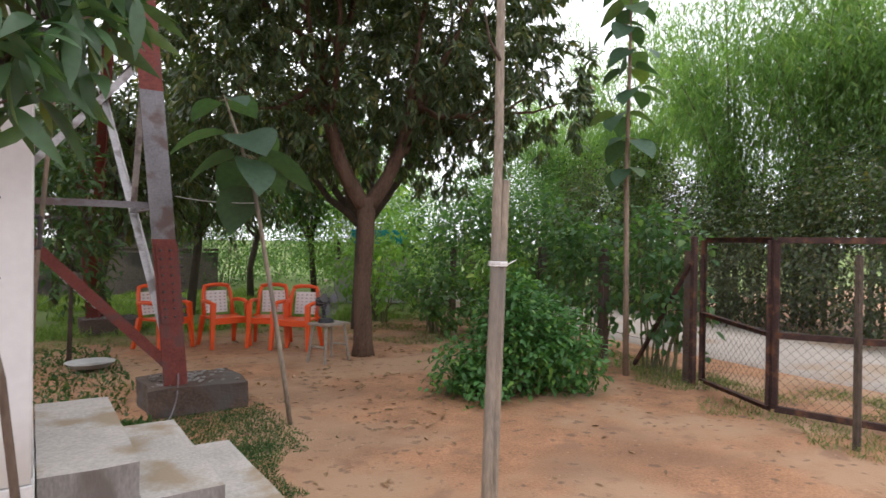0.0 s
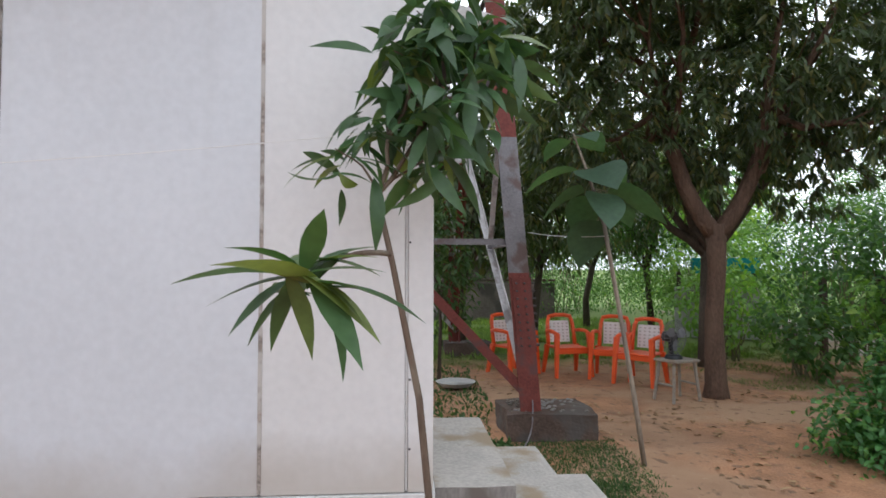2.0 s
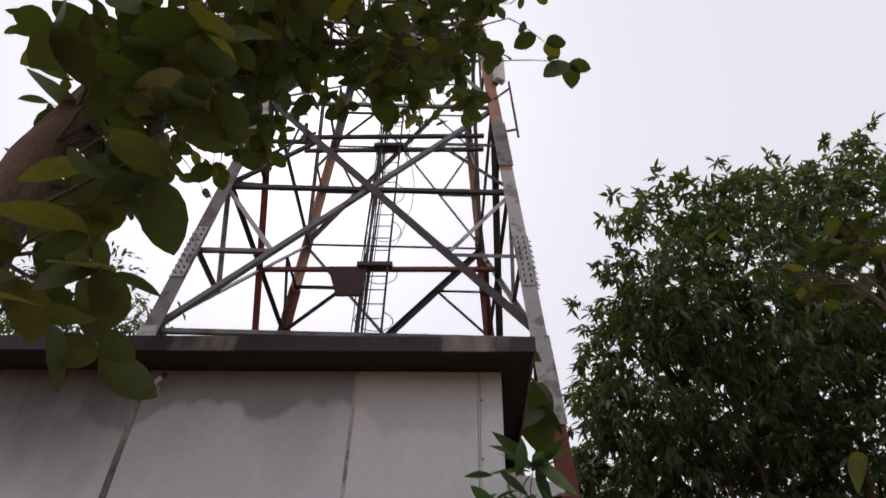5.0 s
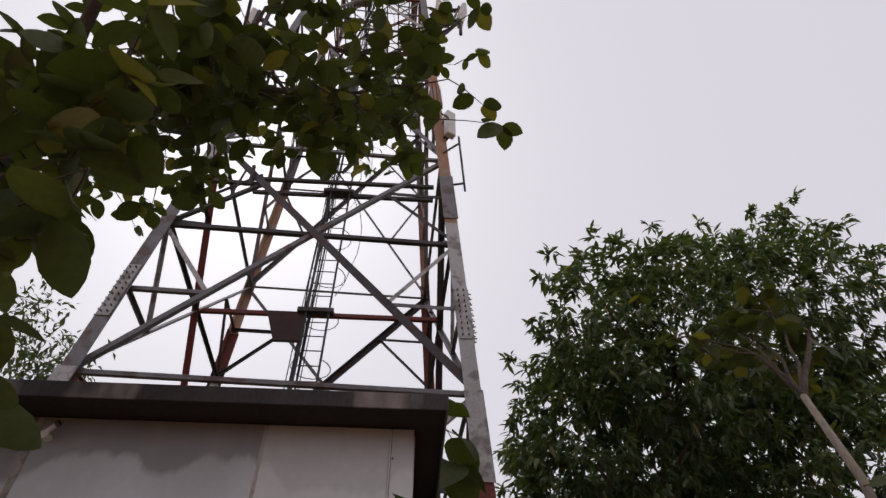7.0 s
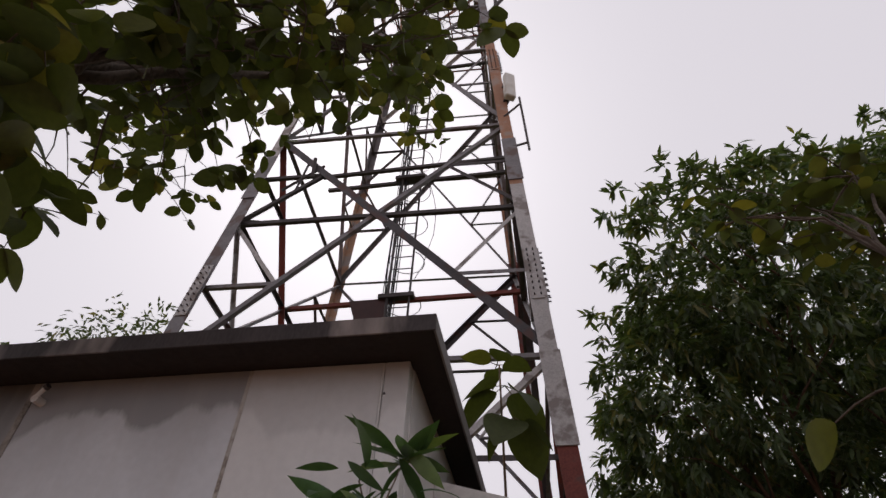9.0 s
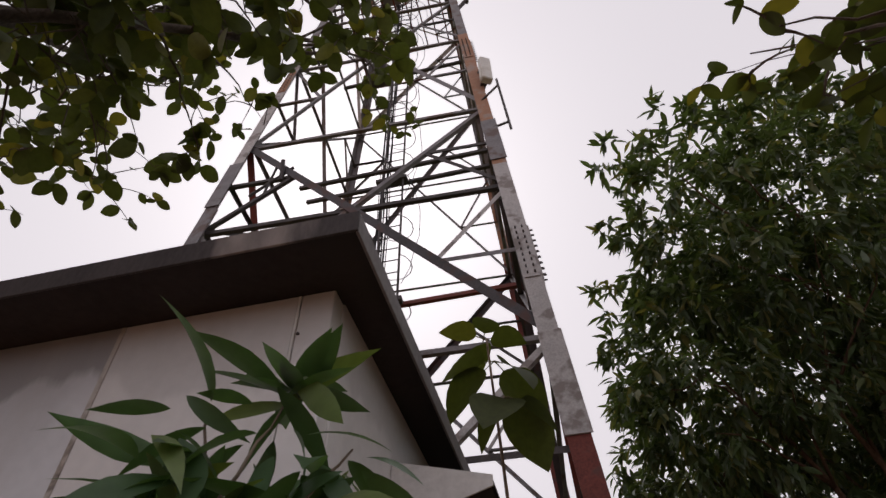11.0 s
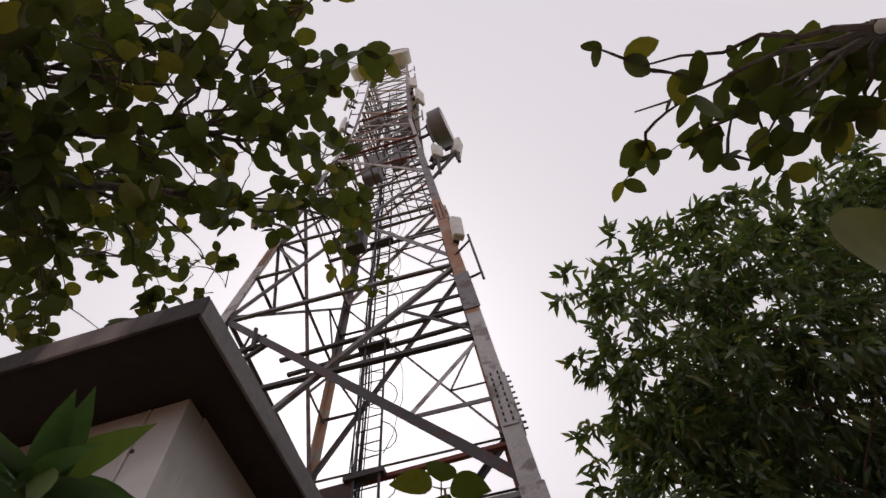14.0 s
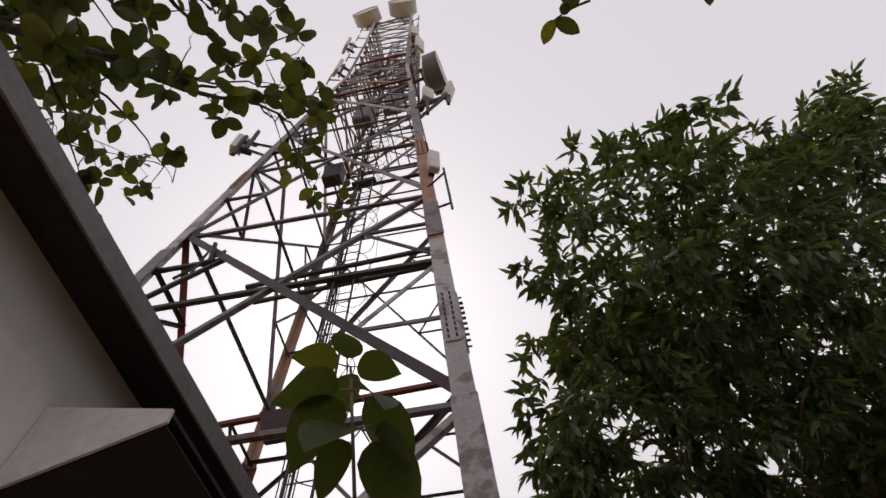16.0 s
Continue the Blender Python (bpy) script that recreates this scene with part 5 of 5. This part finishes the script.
teak("teak_sapling", "thin leaning teak sapling with a few broad grey-green leaves", [(2.0, 4.9, -0.05), (1.92, 4.9, 0.5), (1.83, 4.9, 1.05), (1.67, 4.9, 1.96), (1.55, 4.9, 2.34), (1.415, 4.9, 2.71)], [0.021, 0.02, 0.019, 0.017, 0.012, 0.007],
     [((1.60, 4.9, 2.25), 5, 1.25, -0.35), ((1.65, 4.9, 2.05), 1, 1.0, -1.3), ((1.54, 4.9, 2.42), 3, 1.1, -0.15), ((1.43, 4.9, 2.68), 3, 0.85, 0.0)], 81, 0.36, stemmat=M_STAKE)
# takes the darker broad leaf: the shade on its backlit blades is in the colour
teak("teak_sapling", "tall thin teak sapling beside the shelter with very broad leaves", [(0.13, 5.85, -0.05), (0.18, 5.8, 1.2), (0.28, 5.7, 2.5), (0.38, 5.35, 3.7), (0.40, 4.80, 4.72)], [0.022, 0.02, 0.018, 0.013, 0.008],
     [((0.44, 4.8, 4.52), 4, 1.1, -0.6), ((0.38, 4.8, 4.72), 4, 0.7, 0.25), ((0.50, 4.83, 4.25), 4, 1.05, -0.7), ((0.38, 5.35, 3.7), 2, 0.9, -0.3)], 82, 0.36, leafmat=M_BROAD)
teak("teak_sapling", "slender upright teak sapling near the gate, crowned with broad leaves", [(6.15, 4.72, -0.05), (6.13, 4.72, 1.2), (6.08, 4.7, 2.4), (6.1, 4.7, 3.6), (6.12, 4.7, 4.9)], [0.037, 0.034, 0.029, 0.023, 0.011],
     [((6.1 + dx, 4.7 + dy, z), 4, 0.95, -0.3) for dx, dy, z in ((0, 0, 2.5), (0.05, 0, 2.85), (-0.05, 0.05, 3.15), (0.05, -0.05, 3.45), (0, 0, 3.7), (0.1, 0, 3.95), (-0.08, 0, 4.2), (0, 0, 4.45), (0, 0.05, 4.7), (0.02, 0, 4.9))], 83, 0.36)
pole = teak("teak_sapling", "straight bare teak sapling tied to a dry stake", [(1.80, 1.97, -0.05), (1.86, 2.03, 0.6), (1.96, 2.12, 1.4), (2.03, 2.19, 2.1), (2.07, 2.24, 3.0), (2.10, 2.40, 3.5)], [0.027, 0.026, 0.025, 0.024, 0.022, 0.018],
            [((2.03, 2.2, 2.95), 1, 0.5, 0.1)], 84, 0.26, leafmat=M_BROAD, stemmat=M_STAKE)
o = Vector((1.80, 1.97, -0.05))
bm = bmesh.new()
tube(bm, [Vector(p) - o for p in ((1.845, 1.985, -0.05), (1.90, 2.04, 0.6), (1.985, 2.11, 1.35), (2.045, 2.155, 1.86))], [0.026, 0.027, 0.025, 0.022], 7)
part("stake", bm, M_STAKE, pole, "split dry wooden stake")
bm = bmesh.new()
for dz in (0, 0.008, 0.016):
    tube(bm, [Vector((1.985 + 0.045 * math.cos(a), 2.13 + 0.045 * math.sin(a), 1.45 + dz)) - o for a in [2 * math.pi * k / 12 for k in range(13)]], [0.004] * 13, 4)
tube(bm, [Vector((2.02, 2.10, 1.455)) - o, Vector((2.07, 2.09, 1.48)) - o], [0.003, 0.002], 4)
part("tie", bm, M_WPLASTIC, pole, "white string tie")
bm = bmesh.new()
tube(bm, [Vector((2.04, 2.2, 2.45)) - o, Vector((1.93, 2.15, 2.52)) - o, Vector((1.87, 2.12, 2.65)) - o], [0.01, 0.007, 0.004], 5)
part("branch", bm, M_BARK2, pole)
for e, r0 in (((1.66, 2.60, 4.0), 0.010), ((2.15, 2.8, 4.2), 0.012), ((1.64, 2.40, 3.78), 0.010), ((2.38, 2.8, 3.95), 0.016), ((2.05, 2.9, 4.1), 0.010), ((2.4, 2.8, 4.5), 0.012), ((2.45, 2.6, 4.1), 0.022), ((1.96, 3.18, 4.84), 0.006)):
    bm = bmesh.new()
    tube(bm, [Vector(p) - o for p in curve_points((2.10, 2.40, 3.5), e, (0.08, 0.02, 0.10), 6, 0.015, random.Random(int(e[0] * 100)))], [r0 * (1 - 0.12 * i) for i in range(7)], 5)
    part("branch", bm, M_BARK2, pole)


def branch_leaves(t, origin, ends, per_end, size, seed, leafmat, spread=0.25, shape=ROUND, drop=0.4, ratio=0.66, twig=None, each=False):
    """Loose sprays of broad leaves at given branch ends, each on a short twig and showing much of its face from below."""
    rng, rnd = np.random.default_rng(seed), random.Random(seed)
    o = Vector(origin)
    pos, dirs, L = [], [], []
    for e in ends:
        c = Vector(e[:3]) - o
        n = e[3] if len(e) > 3 else per_end
        bm = bmesh.new()
        for k in range(max(1, n // 4)):
            tip = c + Vector((rnd.gauss(0, spread), rnd.gauss(0, spread), rnd.gauss(-0.05, spread * 0.8)))
            pts = curve_points(c, tip, (0, 0, 0.03), 4)
            tube(bm, pts, [0.007, 0.006, 0.005, 0.004, 0.003], 4)
            a0 = rnd.uniform(0, 6.28)
            for j in range(4):
                p = pts[4 if j > 1 else rnd.randint(2, 4)]
                pos.append(tuple(p))
                a = a0 + j * 1.57 + rnd.uniform(-0.5, 0.5)
                dirs.append((math.cos(a), math.sin(a), rnd.uniform(-0.65, 0.35) - drop * 0.4))
                L.append(size * rnd.uniform(0.55, 1.2))
        part("twig", bm, twig or M_BARK2, t)
    L = np.array(L)
    up = np.tile(UP, (len(L), 1)) + rng.normal(scale=0.4, size=(len(L), 3))
    args = (np.array(pos), np.array(dirs), up, L, L * rng.uniform(ratio * 0.85, ratio * 1.15, len(L)), leafmat, shape, 0.18, 0.14)
    if each:
        leaves_each("leaf", *args, t)
    else:
        leaves("foliage", *args, parent=t)


branch_leaves(pole, o, [(1.70, 2.70, 4.05, 8), (2.15, 2.8, 4.2, 16), (1.66, 2.42, 3.78, 8), (2.38, 2.8, 3.95, 16), (1.98, 2.88, 4.08, 12), (2.4, 2.8, 4.5, 28), (2.3, 2.6, 4.2, 20), (2.45, 2.7, 4.1, 20), (1.96, 3.18, 4.84, 4)], 20, 0.125, 85, M_BROAD, 0.11)

# large leaf hanging from the staked sapling
stalk = Vector((1.68, 2.47, 2.88))
bm = bmesh.new()
tube(bm, [p - o for p in curve_points((2.06, 2.26, 2.86), stalk, (0, 0, 0.08), 6)], [0.008 - 0.0008 * i for i in range(7)], 5)
part("branch", bm, M_BARK2, pole)
leaves_each("leaf", np.array([tuple(stalk - o)]), np.array([(-0.55, 0.1, -0.55)]), np.array([[0.1, 0.55, 0.8]]), np.array([0.20]), np.array([0.125]), M_YOUNG_TEAK, OVATE_FINE, 0.3, 0.3, pole)

# broad-leaved tree whose branches reach over the shelter roof
TB = (-1.97, 1.58, 0)
over = thing("broadleaf_tree", "broad-leaved tree with dark spreading branches over the shelter roof", "tree", TB)
bm = bmesh.new()
tube(bm, [(0, 0, -0.1), (0.0, 0.0, 1.0), (0.02, 0.02, 2.2), (0.02, 0.04, 3.2), (-0.06, 0.08, 3.9), (-0.10, 0.22, 4.6), (-0.12, 0.4, 5.2)], [0.15, 0.13, 0.12, 0.115, 0.105, 0.09, 0.07], 12)
part("trunk", bm, M_BARK, over, smooth=True)
# ends with y below 1 are unseen, added to shade the shelter wall
LOWER_TIER = [(-0.6, 2.3, 5.4), (-0.5, 2.0, 5.5), (-2.4, 2.3, 5.5), (-0.1, 2.3, 5.5), (-1.1, 2.2, 5.6), (-1.0, 1.8, 5.6), (-1.3, 1.7, 5.6), (-1.5, 2.0, 5.7), (-1.9, 2.6, 5.7), (-1.7, 2.5, 5.8), (0.0, 2.4, 5.8), (-3.2, 3.0, 5.8), (-3.4, 3.6, 5.8), (-1.4, 2.5, 5.9), (-0.7, 2.6, 5.9), (-0.4, 2.5, 5.9), (-0.9, 2.0, 6.0), (-0.9, 2.4, 6.1), (-0.4, 2.1, 6.2), (-1.0, 2.7, 6.2), (-1.7, 2.2, 6.2), (-2.1, 3.0, 6.3), (-2.7, 3.0, 6.3), (-2.2, 2.5, 6.3), (-0.2, 2.8, 6.3), (-1.7, 2.7, 6.3), (-0.8, 2.8, 6.4), (0.3, 2.4, 6.4), (-1.5, 0.6, 6.4), (-2.5, -0.2, 6.8), (-0.8, -0.4, 7.0), (-0.8, 1.9, 6.9), (-2.0, 1.9, 7.0), (-0.3, 2.0, 7.0), (0.3, 2.1, 6.7)]
UPPER_TIER = [(-0.2, 3.0, 6.5), (-0.7, 2.9, 6.6), (-1.5, 2.8, 6.7), (-2.8, 2.4, 6.7), (-0.1, 2.8, 6.8), (0.1, 2.4, 7.0), (-0.9, 3.4, 7.1), (-1.3, 3.2, 7.1), (-0.4, 3.4, 7.1), (-2.4, 2.3, 7.1), (-1.6, 3.0, 7.1), (-2.1, 3.1, 7.3), (-2.0, 3.4, 7.4), (0.1, 2.8, 7.4), (-3.8, 3.8, 7.4), (-0.2, 3.4, 7.5), (-3.2, 3.6, 7.5), (-0.7, 3.8, 7.9), (-3.7, 3.6, 7.9), (-0.3, 3.9, 8.0), (-2.6, 3.5, 8.1), (-0.2, 3.7, 8.3), (-0.7, 4.3, 8.4), (-2.8, 4.1, 8.4), (-2.6, 3.9, 8.6), (-3.1, 3.8, 8.6), (-0.4, 4.4, 9.1), (-3.0, 4.5, 9.3), (-0.9, 5.0, 9.5), (-2.06, 4.5, 8.4), (-1.0, 5.85, 9.8), (-2.2, 4.2, 7.15), (-3.3, 4.2, 7.0), (-3.9, 4.2, 7.5), (-1.7, 1.6, 7.0), (-1.2, 1.7, 7.0)]
# the last limb carries those unseen shading ends
MAINS = ((-0.3, 2.9, 6.7), (-0.6, 4.2, 8.3), (-1.9, 3.2, 7.3), (-3.1, 3.7, 7.9), (-1.2, 1.9, 5.9), (-1.4, 0.4, 6.4))
rnd = random.Random(7)
fine, knots = [], []
crotch = Vector((-0.12, 0.4, 5.2))
for e in MAINS:
    p = curve_points(crotch - Vector((0, 0.03, 0.1)), Vector(e) - Vector(TB), (rnd.uniform(-0.1, 0.1), rnd.uniform(-0.1, 0.1), 0.12), 10, 0.04, rnd)
    bm = bmesh.new()
    tube(bm, p, [0.05 * (1 - 0.075 * k) for k in range(11)], 8)
    part("branch", bm, M_BARK2, over, smooth=True)
    knots += p[2:]
for e in LOWER_TIER + UPPER_TIER:
    end = Vector(e) - Vector(TB)
    s = min(knots, key=lambda q: (q - end.lerp(crotch, 0.25)).length)
    p = curve_points(s, end, (rnd.uniform(-0.08, 0.08), rnd.uniform(-0.08, 0.08), 0.08), 7, 0.03, rnd)
    bm = bmesh.new()
    tube(bm, p, [0.016 * (1 - 0.1 * k) for k in range(8)], 6)
    edge = e[0] > -1.25 or e[2] > 8.2
    near = edge and e[1] > 2.15 and e[2] < 6.7
    fine.append((*e, 4 if near else 16 if e[1] <= 2.15 else 8 if edge else 12))
    for k in range(1 if near else 2):
        b = p[rnd.randint(5, 7)]
        tip = b + Vector((rnd.gauss(0, 0.17), rnd.gauss(0, 0.17), rnd.gauss(0, 0.15)))
        tube(bm, curve_points(b, tip, (0, 0, 0.05), 5, 0.02, rnd), [0.008 * (1 - 0.15 * q) for q in range(6)], 5)
        fine.append((*(tip + Vector(TB)), 4 if edge else 8))
    part("branch", bm, M_BARK2, over, smooth=True)
branch_leaves(over, TB, fine, 20, 0.195, 86, M_BROAD, 0.21, ratio=0.66)
# low sprays near the trunk
low = [(-1.40, 1.50, 3.15), (-1.18, 1.35, 3.75), (-1.46, 1.69, 3.74), (-1.21, 1.30, 4.25), (-1.62, 1.40, 4.21), (-1.50, 1.45, 3.35), (-1.67, 2.00, 3.92), (-1.58, 1.60, 3.2), (-1.98, 1.90, 4.32), (-1.49, 1.64, 4.38), (-1.68, 1.84, 3.26), (-1.49, 1.40, 4.55), (-1.67, 1.89, 4.19), (-1.68, 2.01, 5.28), (-1.68, 1.75, 3.49), (-2.61, 1.77, 5.29), (-1.41, 1.5, 3.98), (-1.80, 2.1, 3.31), (-2.06, 2.05, 3.93), (-1.85, 2.4, 3.55), (-2.3, 2.2, 4.4), (-2.0, 1.9, 4.8), (-1.75, 1.6, 4.9), (-1.35, 1.35, 4.7), (-1.9, 1.5, 5.05), (-2.3, 1.9, 5.2), (-1.2, 1.45, 5.2), (-1.55, 1.7, 5.1), (-2.14, 2.2, 4.62), (-1.95, 2.2, 4.14), (-2.4, 2.6, 4.6)]
for e in low:
    bm = bmesh.new()
    z0 = min(max(e[2] - 0.25, 2.9), 4.6)
    tube(bm, curve_points((-0.02, 0.08, z0), Vector(e) - Vector(TB), (rnd.uniform(-0.06, 0.06), rnd.uniform(-0.06, 0.06), 0.08), 6, 0.02, rnd), [0.013 * (1 - 0.12 * q) for q in range(7)], 5)
    part("low_branch", bm, M_BARK2, over)
branch_leaves(over, TB, [(*e, 8 if e[2] > 4.1 else 4) for k, e in enumerate(low)], 8, 0.28, 87, M_BROAD, 0.13, ratio=0.62, each=True)


# young mango in front of the shelter wall
def mango_sapling():
    base = Vector((0.14, 2.28, 0))
    t = thing("mango_sapling", "young mango sapling with long glossy leaves before the shelter", "sapling", tuple(base))
    fork = Vector((-0.10, 2.26, 1.86))
    bm = bmesh.new()
    tube(bm, [Vector(p) - base for p in ((0.14, 2.28, -0.05), (0.12, 2.28, 0.5), (0.06, 2.27, 1.1), (-0.04, 2.26, 1.6), tuple(fork))], [0.016, 0.015, 0.014, 0.012, 0.011], 7)
    part("stem", bm, M_SAPLING, t, smooth=True)
    rnd, rng = random.Random(5), np.random.default_rng(5)
    tips = [(0.24, 2.49, 2.80, 5), (0.05, 2.40, 2.62, 16), (0.35, 2.45, 2.58, 16), (0.15, 2.30, 2.50, 16), (0.45, 2.40, 2.40, 14), (-0.05, 2.25, 2.40, 14), (0.30, 2.25, 2.30, 16), (-0.12, 2.30, 2.15, 14), (0.10, 2.15, 2.20, 14), (0.25, 2.35, 2.10, 12), (-0.25, 2.20, 2.02, 8), (0.0, 2.35, 2.30, 12), (0.12, 2.4, 2.75, 10), (0.38, 2.55, 2.70, 12)]
    forks = [fork]
    for q, parent_fork in (((-0.06, 2.27, 2.08), 0), ((0.06, 2.30, 2.12), 0), ((0.13, 2.36, 2.36), 2), ((0.02, 2.30, 2.30), 1), ((0.24, 2.38, 2.34), 2)):
        bm = bmesh.new()
        tube(bm, curve_points(forks[parent_fork] - base, Vector(q) - base, (0.015, 0, 0.0), 4, 0.006, rnd), [0.010, 0.0095, 0.009, 0.0085, 0.008], 6)
        part("branch", bm, M_SAPLING, t, smooth=True)
        forks.append(Vector(q))
    starts = []
    for e in tips:
        tip = Vector(e[:3])
        start = min((f for f in forks if f.z < tip.z - 0.05 or f == fork), key=lambda f: (f - tip).length)
        starts.append(start)
        bm = bmesh.new()
        tube(bm, curve_points(start - base, tip - base, (0.02, 0, 0.03), 6, 0.01, rnd), [0.006 * (1 - 0.1 * q) for q in range(7)], 5)
        part("branch", bm, M_SAPLING, t, smooth=True)
    bm = bmesh.new()
    low = Vector((-0.29, 1.72, 1.555))
    tube(bm, curve_points(Vector((-0.05, 2.26, 1.64)) - base, low - base, (-0.02, 0, 0.03), 8), [0.012 * (1 - 0.07 * q) for q in range(9)], 5)
    part("branch", bm, M_SAPLING, t, smooth=True)
    c = np.array([tuple(f.lerp(Vector(e[:3]), rnd.uniform(0.25, 1.0) ** 0.5)) for e, f in zip(tips, starts) for _ in range(int(e[3] * 1.9))]) - np.array(base)
    n = len(c)
    d = unit(rng, n)
    d[:, 2] = d[:, 2] * 0.6 - 0.4
    up = np.tile(UP, (n, 1)) + rng.normal(scale=0.5, size=(n, 3))
    L = 0.22 * rng.uniform(0.55, 1.25, n)
    leaves_each("leaf", c + rng.normal(scale=0.04, size=(n, 3)), d, up, L, L * 0.235, M_MANGO_YOUNG, LANCE_FINE, 0.4, 0.2, t)
    n = 16
    a = np.linspace(0, 4 * math.pi, n, endpoint=False) + rng.normal(scale=0.15, size=n)
    d = np.stack([np.cos(a), np.sin(a), rng.uniform(-0.25, 0.8, n)], 1)
    L = 0.22 * rng.uniform(0.7, 1.15, n)
    leaves_each("leaf", np.tile(np.array(Vector((0.24, 2.50, 2.82)) - base), (n, 1)) + rng.normal(scale=0.012, size=(n, 3)), d, np.tile(UP, (n, 1)) + rng.normal(scale=0.2, size=(n, 3)), L, L * 0.27, M_MANGO_YOUNG, LANCE_FINE, 0.15, 0.2, t)
    n = 25
    a = np.arange(n) * 2.39996 + rng.normal(scale=0.3, size=n)
    d = np.stack([np.cos(a) * 1.1, np.sin(a) * 0.75, np.linspace(0.6, -0.75, n) + rng.normal(scale=0.28, size=n)], 1)
    L = 0.34 * rng.uniform(0.6, 1.2, n)
    leaves_each("leaf", np.tile(np.array(low - base), (n, 1)) + rng.normal(scale=0.035, size=(n, 3)), d, np.tile(UP, (n, 1)) + rng.normal(scale=0.2, size=(n, 3)), L, L * 0.235, M_MANGO_YOUNG, LANCE_FINE, 0.3, 0.2, t)


mango_sapling()
limb_tree("young_tree", "slim young tree with sparse dark leaves beside the tower", (0.55, 8.6, 0), [(0, 0, -0.05), (0.02, 0, 0.8), (0.0, 0, 1.3)], [0.03, 0.025, 0.02],
          [((0, 0, 1.9), (0.5, 0.5, 0.8)), ((0.1, 0, 1.2), (0.45, 0.4, 0.5)), ((-0.1, 0, 2.7), (0.4, 0.4, 0.7))], M_BARK2, M_WEED, 160, 9, 0.16, 0.05, 91, 0.2, limb_ends=5)


# ---- grass, weeds and litter ----
def scatter(name, label, spots, leafmat, n, length, width, tilt, seed, cat, shape=SIMPLE, flat=False):
    rng = np.random.default_rng(seed)
    pos = []
    while len(pos) < n:
        x0, x1, y0, y1, soft = spots[rng.integers(len(spots))]
        x, y = rng.uniform(x0, x1), rng.uniform(y0, y1)
        if soft and noise.noise((x * 1.3, y * 1.3, seed)) < soft * rng.uniform(0.2, 1.0) - 0.05:
            continue
        if SX0 < x < SX1 + 0.02 and SY0 < y < SY1:
            continue
        if -0.2 < x < 1.3 and 2.85 < y < 4.45:
            continue
        if 0.9 < x < 1.92 and 5.6 < y < 6.5:
            continue
        pos.append((x, y, ground_height(x, y) + (0.008 if flat else -0.005)))
    pos = np.array(pos)
    d = unit(rng, n)
    d[:, 2] = rng.uniform(0.0, 0.12, n) if flat else np.abs(d[:, 2]) + tilt
    up = np.tile(UP, (n, 1)) + rng.normal(scale=0.3, size=(n, 3)) if flat else unit(rng, n) + np.array([0.001, 0, 0])
    L = length * rng.uniform(0.5, 1.3, n)
    ob = leaves(name, pos, d, up, L, width * rng.uniform(0.7, 1.2, n), leafmat, shape, 0.35 if not flat else 0.1, 0.25)
    tagged(ob, label, cat, kind="stuff")


scatter("lawn_grass", "bright green rough grass behind the chairs", [(-8, 6.5, 10.6, 18.8, 0.12)], M_GRASS, 38000, 0.15, 0.022, 0.7, 101, "grass")
scatter("weeds", "patchy low weeds beside the steps and the footing", [(0.3, 2.0, 4.4, 5.7, 0), (0.95, 1.9, 4.2, 5.7, 0), (-0.6, 1.0, 5.8, 9.5, 0.0), (1.25, 1.8, 3.4, 4.6, 0.2), (0.4, 2.2, 4.3, 5.7, 0.15)], M_WEED, 15000, 0.036, 0.008, 0.5, 102, "weeds")
scatter("weeds", "broad-leaved weeds in the shade behind the shelter", [(-0.8, 1.1, 5.6, 10.0, 0.0), (0.2, 1.0, 4.5, 5.6, 0.2)], M_WEED, 2200, 0.065, 0.03, 0.5, 103, "weeds", OVATE)
scatter("shade_grass", "thin grass under the trees and along the fence", [(4.6, 7.2, 7.0, 11.0, 0.15), (6.0, 7.2, 3.6, 7.5, 0.1), (-1.0, 4.5, 9.6, 11.0, 0.2), (5.2, 7.6, 0.5, 3.6, 0.15)], M_DULLGRASS, 11000, 0.07, 0.009, 0.8, 104, "grass")
scatter("verge_grass", "grass verge along the lane", [(6.4, 7.4, -2, 12, 0.05), (10.6, 12.5, -4, 14, 0.05)], M_DULLGRASS, 13000, 0.075, 0.010, 0.8, 105, "grass")
scatter("leaf_litter", "scattered dry brown leaves on the earth", [(0.5, 6.5, 2.2, 9.5, 0.1), (1.0, 6.5, 4.2, 9.5, 0.1), (1.0, 6.5, 4.2, 9.5, 0.1), (1.2, 4.0, 4.2, 7.6, 0.1), (3, 6, 5.5, 9, 0.1)], M_DRYLEAF, 750, 0.07, 0.032, 0, 106, "dry leaves", OVATE, True)
